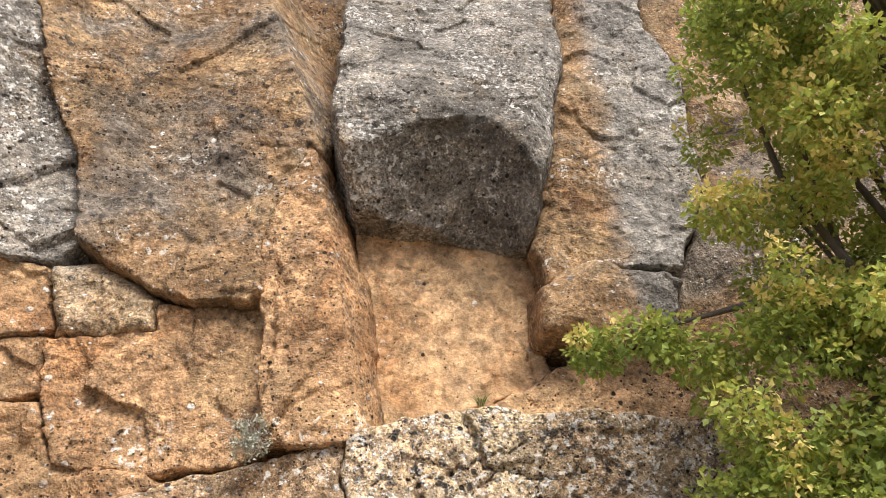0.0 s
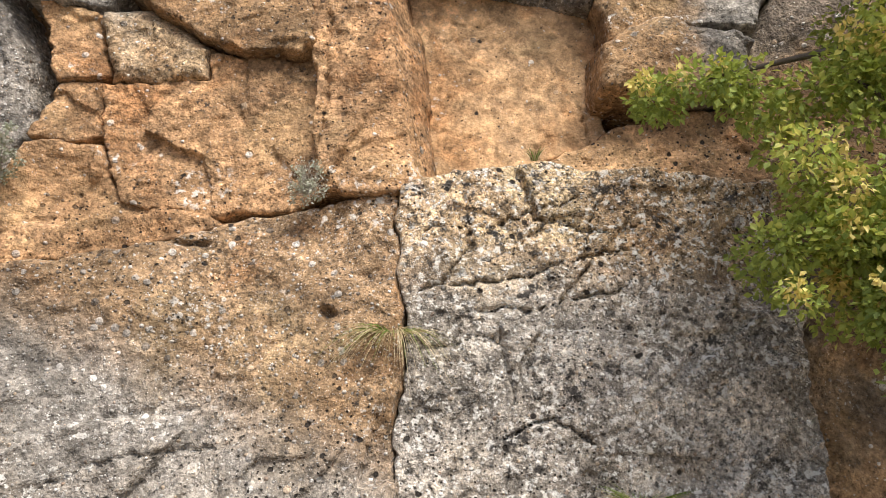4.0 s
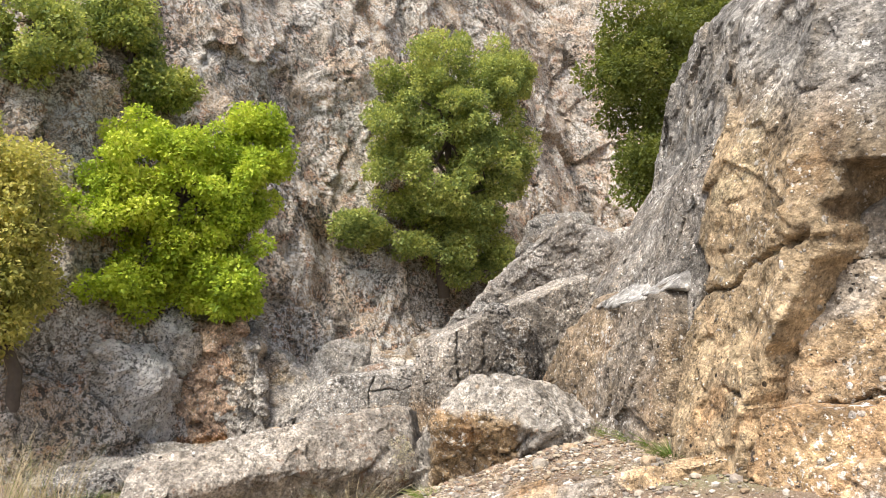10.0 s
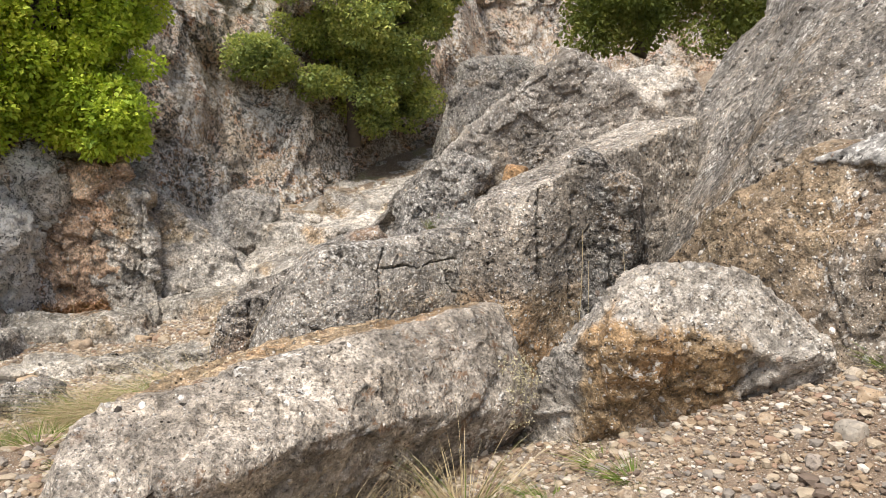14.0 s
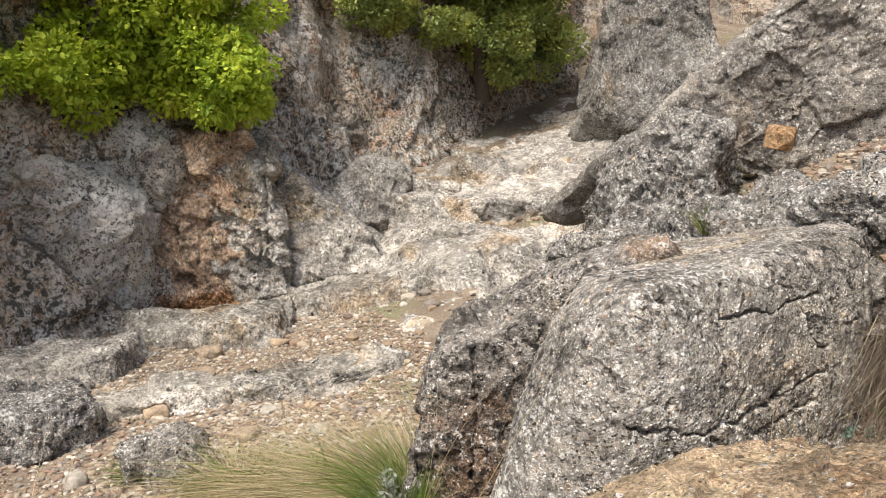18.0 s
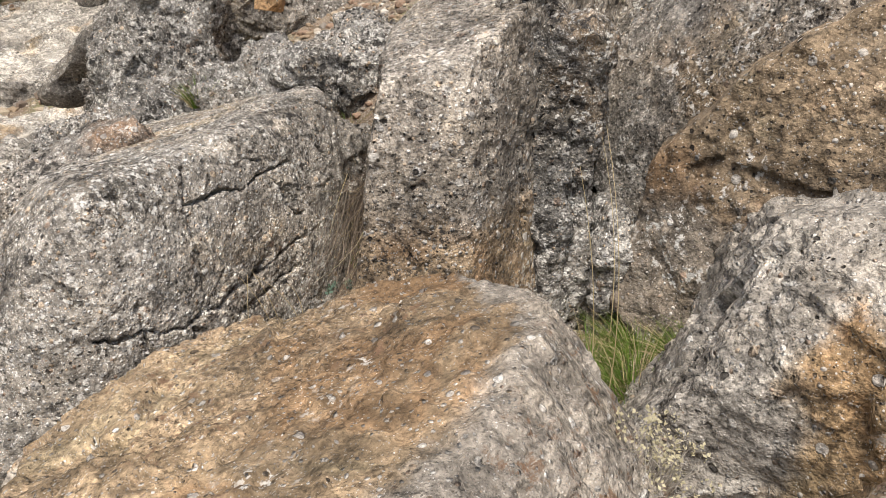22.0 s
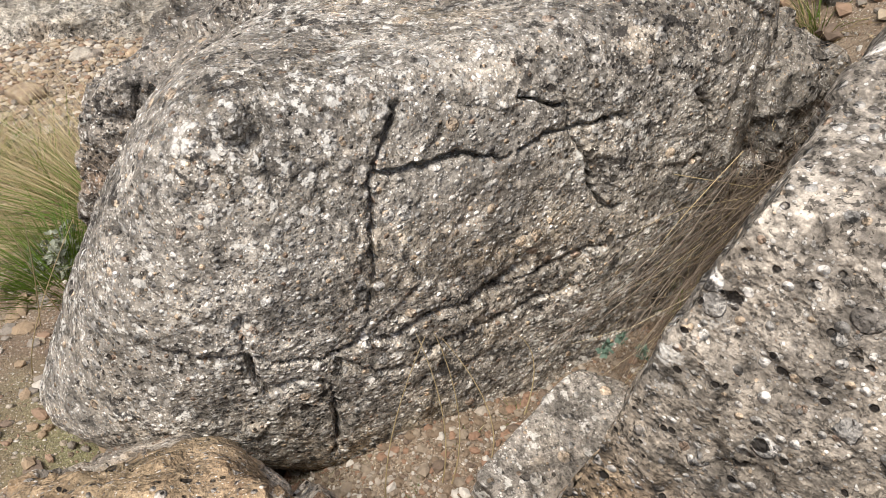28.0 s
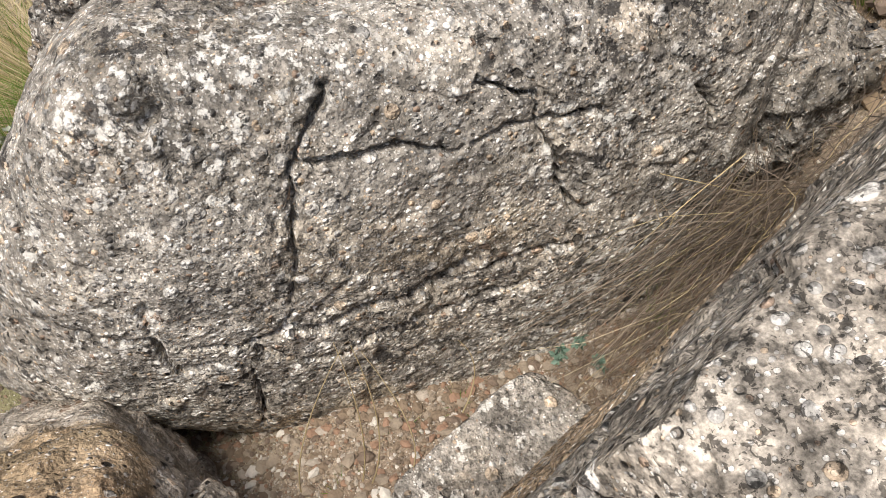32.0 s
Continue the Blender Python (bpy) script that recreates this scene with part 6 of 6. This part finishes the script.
def thatch(tops, ends, count, seed, label):
    """Long dead stems that lie down a gap: they fan out from the line tops to the patch ends (centre, half sizes), each bowed up a little."""
    r = np.random.RandomState(seed)
    root = tagged(new("grass_tuft"), label, "grass")
    root.location = tops[0]
    for name, mat, part_n in (("dead_grass", BLADE_DEAD, int(0.34 * count)), ("dry_grass", BLADE_DRY, int(0.05 * count))):
        k = r.rand(part_n, 1)
        a = np.array(tops[0]) * (1 - k) + np.array(tops[1]) * k + r.normal(size=(part_n, 3)) * 0.05
        e = np.array(ends[0]) + (r.rand(part_n, 3) * 2 - 1) * np.array(ends[1]) * 1.5
        e = a + (e - a) * (0.45 + 0.75 * r.rand(part_n, 1))
        cross = r.rand(part_n) < 0.3
        e[cross] = a[cross] + r.normal(size=(int(cross.sum()), 3)) * np.array([0.10, 0.14, 0.08])
        e[:, 2] = np.maximum(e[:, 2], ground_top(e[:, 0], e[:, 1]) + 0.004 + 0.02 * r.rand(part_n))
        bow = r.normal(size=(part_n, 3)) * np.array([0.06, 0.06, 0.035]) + np.array([0.01, 0, 0.015])
        side = np.cross(e - a, r.normal(size=(part_n, 3)))
        side /= np.linalg.norm(side, axis=1)[:, None]
        w = 0.0008 + 0.0006 * r.rand(part_n, 1)
        rows = []
        for j in range(5):
            t = j / 4
            p = a + (e - a) * t + bow * (4 * t * (1 - t))
            rows += [p - side * w * (1 - 0.6 * t), p + side * w * (1 - 0.6 * t)]
        v = np.stack(rows, 1).reshape(-1, 3)
        q = np.array([[2 * j, 2 * j + 1, 2 * j + 3, 2 * j + 2] for j in range(4)])
        f = (q[None] + (np.arange(part_n) * 10)[:, None, None]).reshape(-1, 4)
        under(mesh_of(name, v, f, mat, smooth=False), root)
    return root


for tops, ends, count, seed in ((((-8.50, 2.46, 0.40), (-8.48, 2.56, 0.36)), ((-8.42, 2.08, 0.06), (0.06, 0.12, 0.05)), 420, 341), (((-8.50, 2.50, 0.36), (-8.42, 2.62, 0.34)), ((-8.34, 2.24, 0.0), (0.09, 0.14, 0.05)), 620, 343),
                                (((-8.47, 2.58, 0.38), (-8.40, 2.78, 0.46)), ((-8.36, 2.42, 0.12), (0.08, 0.12, 0.05)), 520, 345), (((-8.42, 2.36, 0.20), (-8.30, 2.46, 0.2)), ((-8.22, 2.14, -0.06), (0.08, 0.12, 0.04)), 420, 347),
                                (((-8.56, 2.70, 0.50), (-8.48, 2.98, 0.62)), ((-8.46, 2.62, 0.28), (0.07, 0.12, 0.05)), 300, 349)):
    thatch(tops, ends, count, seed, "matted dead brown grass in the gap between boulders")
for k, (x, y, z) in enumerate(((-8.38, 2.34, 0.08), (-8.42, 2.62, 0.26), (-8.30, 2.40, 0.1))):
    tuft((x, y, z), 0.13, 0.1, 26, 0, 382 + 2 * k, "thin green grass in the gap between boulders", width=0.0014)
sage((-9.85, 0.62, -0.66), (0.1, -0.4, 0.9), 0.26, 316, "small blue-grey herb beside the grass", leaf=LEAF_SAGE, twigs=60, count=500)
for k, (x, y) in enumerate(((-8.38, 2.16), (-8.35, 2.1), (-8.30, 2.18))):
    sage((x, y, 0.03), (0.3, -0.1, 0.9), 0.035, 317 + 40 * k, "blue-green spurge rosette on the gravel", leaf=LEAF_SPURGE, twigs=20, count=60, leaf_size=0.014)
sage((-6.62, 1.2, 0.22), (0.1, 0.1, 0.95), 0.22, 350, "pale dry thistle between the boulders", leaf=LEAF_DRY, twigs=220, count=900, droop=0.1, leaf_size=0.011)


def stalk(base, tip, bow, seed, label="single dry grass stalk"):
    """One long thin dry stalk that bows over at its end."""
    b, t, o = Vector(base), Vector(tip), Vector(bow)
    pts = [b.lerp(t, k / 9) + o * (4 * (k / 9) * (1 - k / 9)) for k in range(10)]
    v, f = tube(pts, [0.0022 - 0.00015 * k for k in range(10)], 5)
    ob = mesh_of("dry_stalk", v, f, BLADE_DRY, base)
    return tagged(ob, label, "grass", group="dry stalks between the boulders")


for k, (b, t, o) in enumerate((((-7.08, 2.05, 0.0), (-7.2, 2.15, 0.75), (0.04, -0.03, 0)), ((-7.1, 2.28, 0.0), (-7.24, 2.45, 0.8), (0.03, 0.02, 0)), ((-6.93, 1.8, 0.05), (-7.04, 1.95, 0.95), (0.05, -0.02, 0)),
                               ((-8.2, 1.46, -0.12), (-8.3, 1.58, 0.32), (0.02, -0.03, 0.02)), ((-8.19, 1.6, -0.1), (-8.33, 1.57, 0.3), (0.03, 0.02, 0.02)), ((-8.18, 1.62, -0.1), (-8.3, 1.6, 0.33), (0.02, 0.03, 0)), ((-8.17, 1.69, -0.1), (-8.3, 1.62, 0.3), (0.05, 0.05, 0.02)),
                               ((-8.3, 1.86, -0.08), (-8.36, 1.84, 0.17), (0.0, 0.03, 0.03)), ((-9.4, 0.55, -0.5), (-9.0, 0.75, 0.3), (-0.05, 0, 0)), ((-9.5, 0.6, -0.55), (-9.3, 0.62, 0.2), (0.05, 0, 0)), ((-9.0, 0.6, -0.3), (-8.8, 0.9, 0.4), (0.04, -0.03, 0)), ((-13.9, 0.2, -1.0), (-13.8, 0.2, 0.1), (0.05, 0.05, 0)))):
    stalk(b, t, o, k)
for k, (x, y, h, s) in enumerate(((-6.35, 0.2, 0.35, 0.3), (-6.3, 0.75, 0.4, 0.3), (-6.35, -0.15, 0.3, 0.3))):
    tuft((x, y, float(ground_top(x, y)[0])), h, s, 20, 130, 320 + 2 * k, "dry grass along the boulder", width=0.002, curl=0.4)
for k, (x, y) in enumerate(((-5.35, 2.3), (-5.05, 2.25), (-4.75, 2.1), (-5.6, 2.35))):
    tuft((x, y, float(ground_top(x, y)[0])), 0.14, 0.2, 200, 60, 330 + 2 * k, "low green grass at the foot of the slab", width=0.003)
tuft(on_cliff(-3.18, 0.75, 0.06), 0.2, 0.16, 20, 160, 360, "dry grass tuft in a cliff crack", lean=(0, -0.4, -0.2), width=0.0022)
for k, (x, y, h) in enumerate(((-6.5, 0.05, 0.34), (-6.45, 0.32, 0.42), (-6.42, 0.55, 0.38))):
    tuft((x, y, float(ground_top(x, y)[0])), h, 0.3, 0, 150, 362 + 2 * k, "grey dry brush under the boulder", width=0.0016, curl=0.7)
for k, (x, y) in enumerate(((-6.95, 2.2), (-7.05, 2.05), (-6.8, 2.3), (-6.9, 2.0), (-7.15, 2.2), (-7.2, 2.0), (-7.0, 2.35), (-7.2, 1.85), (-6.72, 2.15), (-6.62, 2.35), (-6.75, 2.45), (-6.5, 2.5), (-7.1, 2.42))):
    tuft((x, y, float(ground_top(x, y)[0])), 0.2, 0.2, 220, 90, 370 + 2 * k, "low grass between the boulders and the slab", width=0.0022)
for k, (x, y) in enumerate(((-6.0, 0.9), (-5.85, 1.15), (-6.05, 1.2), (-5.75, 0.8), (-5.9, 0.5))):
    tuft((x, y, float(ground_top(x, y)[0])), 0.10, 0.2, 150, 60, 390 + 2 * k, "low green grass on the gravel beside the boulder", width=0.002)


def flower_clump(base, size, count, seed, label):
    """A low green herb with small yellow flower heads."""
    r = np.random.RandomState(seed)
    root = tagged(new("flowering_herb"), label, "plant")
    root.location = base
    b = np.array(base, float)
    spots = [(*(b + np.array([r.normal() * size * 0.5, r.normal() * size * 0.5, abs(r.normal()) * size * 0.3])), 0.035) for _ in range(16)]
    under(leaves("foliage", spots, 700, 0.022, LEAF_OAK, seed), root)
    tops = [(s[0], s[1], s[2] + 0.05, 0.012) for s in spots]
    under(leaves("blossom", tops, count, 0.011, PETAL_YELLOW, seed + 1), root)
    return root


for k, (x, y) in enumerate(((-7.0, -0.62), (-7.1, -0.8))):
    flower_clump((x, y, float(ground_top(x, y)[0])), 0.14, 160, 410 + k, "low green herb with small yellow flowers by the boulder")
for k, (x, y, h, g, d) in enumerate(((-8.9, 3.0, 0.2, 60, 90), (-9.5, 2.55, 0.18, 40, 90), (-8.6, 3.3, 0.2, 20, 110), (-9.9, 2.2, 0.16, 60, 50), (-8.2, 3.7, 0.22, 30, 100))):
    tuft((x, y, float(ground_top(x, y)[0])), h, 0.16, g, d, 420 + 2 * k, "grass tuft on the rubble bank", width=0.0022)

# leaf litter in the rusty recess and low herbs among the pebbles
_r = random.Random(91)
litter = [(-16.35 + _r.uniform(-0.12, 0.3), 0.55 + _r.uniform(-0.45, 0.45), -1.1 + _r.uniform(-0.02, 0.1), 0.1) for _ in range(26)]
tagged(leaves("leaf_litter", litter, 1800, 0.055, LEAF_RUSTY, 92), "rusty fallen leaves in the rock recess", "leaves", kind="stuff")
for k, (x, y) in enumerate(((-8.32, 1.72), (-8.28, 1.95), (-8.2, 1.55), (-8.36, 1.88))):
    tuft((x, y, float(ground_top(x, y)[0])), 0.06, 0.06, 26, 8, 440 + 2 * k, "tiny green herb among the pebbles", width=0.0018)

for k in range(26):
    x, y = _r.uniform(-9.9, -7.3), _r.uniform(-1.0, 0.15)
    h = _r.uniform(0.08, 0.24)
    tuft((x, y, float(ground_top(x, y)[0])), h, h * _r.uniform(0.8, 1.3), int(_r.uniform(30, 110)), int(_r.uniform(40, 120)), 460 + 2 * k, "low green and straw grass beside the boulder", width=0.0022, curl=0.6)
for k, (x, y) in enumerate(((-8.3, -1.3), (-8.0, -1.5), (-8.65, -1.15), (-7.6, -1.45))):
    tuft((x, y, float(ground_top(x, y)[0])), 0.8, 0.4, 10, 90, 530 + 2 * k, "tall dry grass stems beside the path", width=0.0022, curl=0.25)
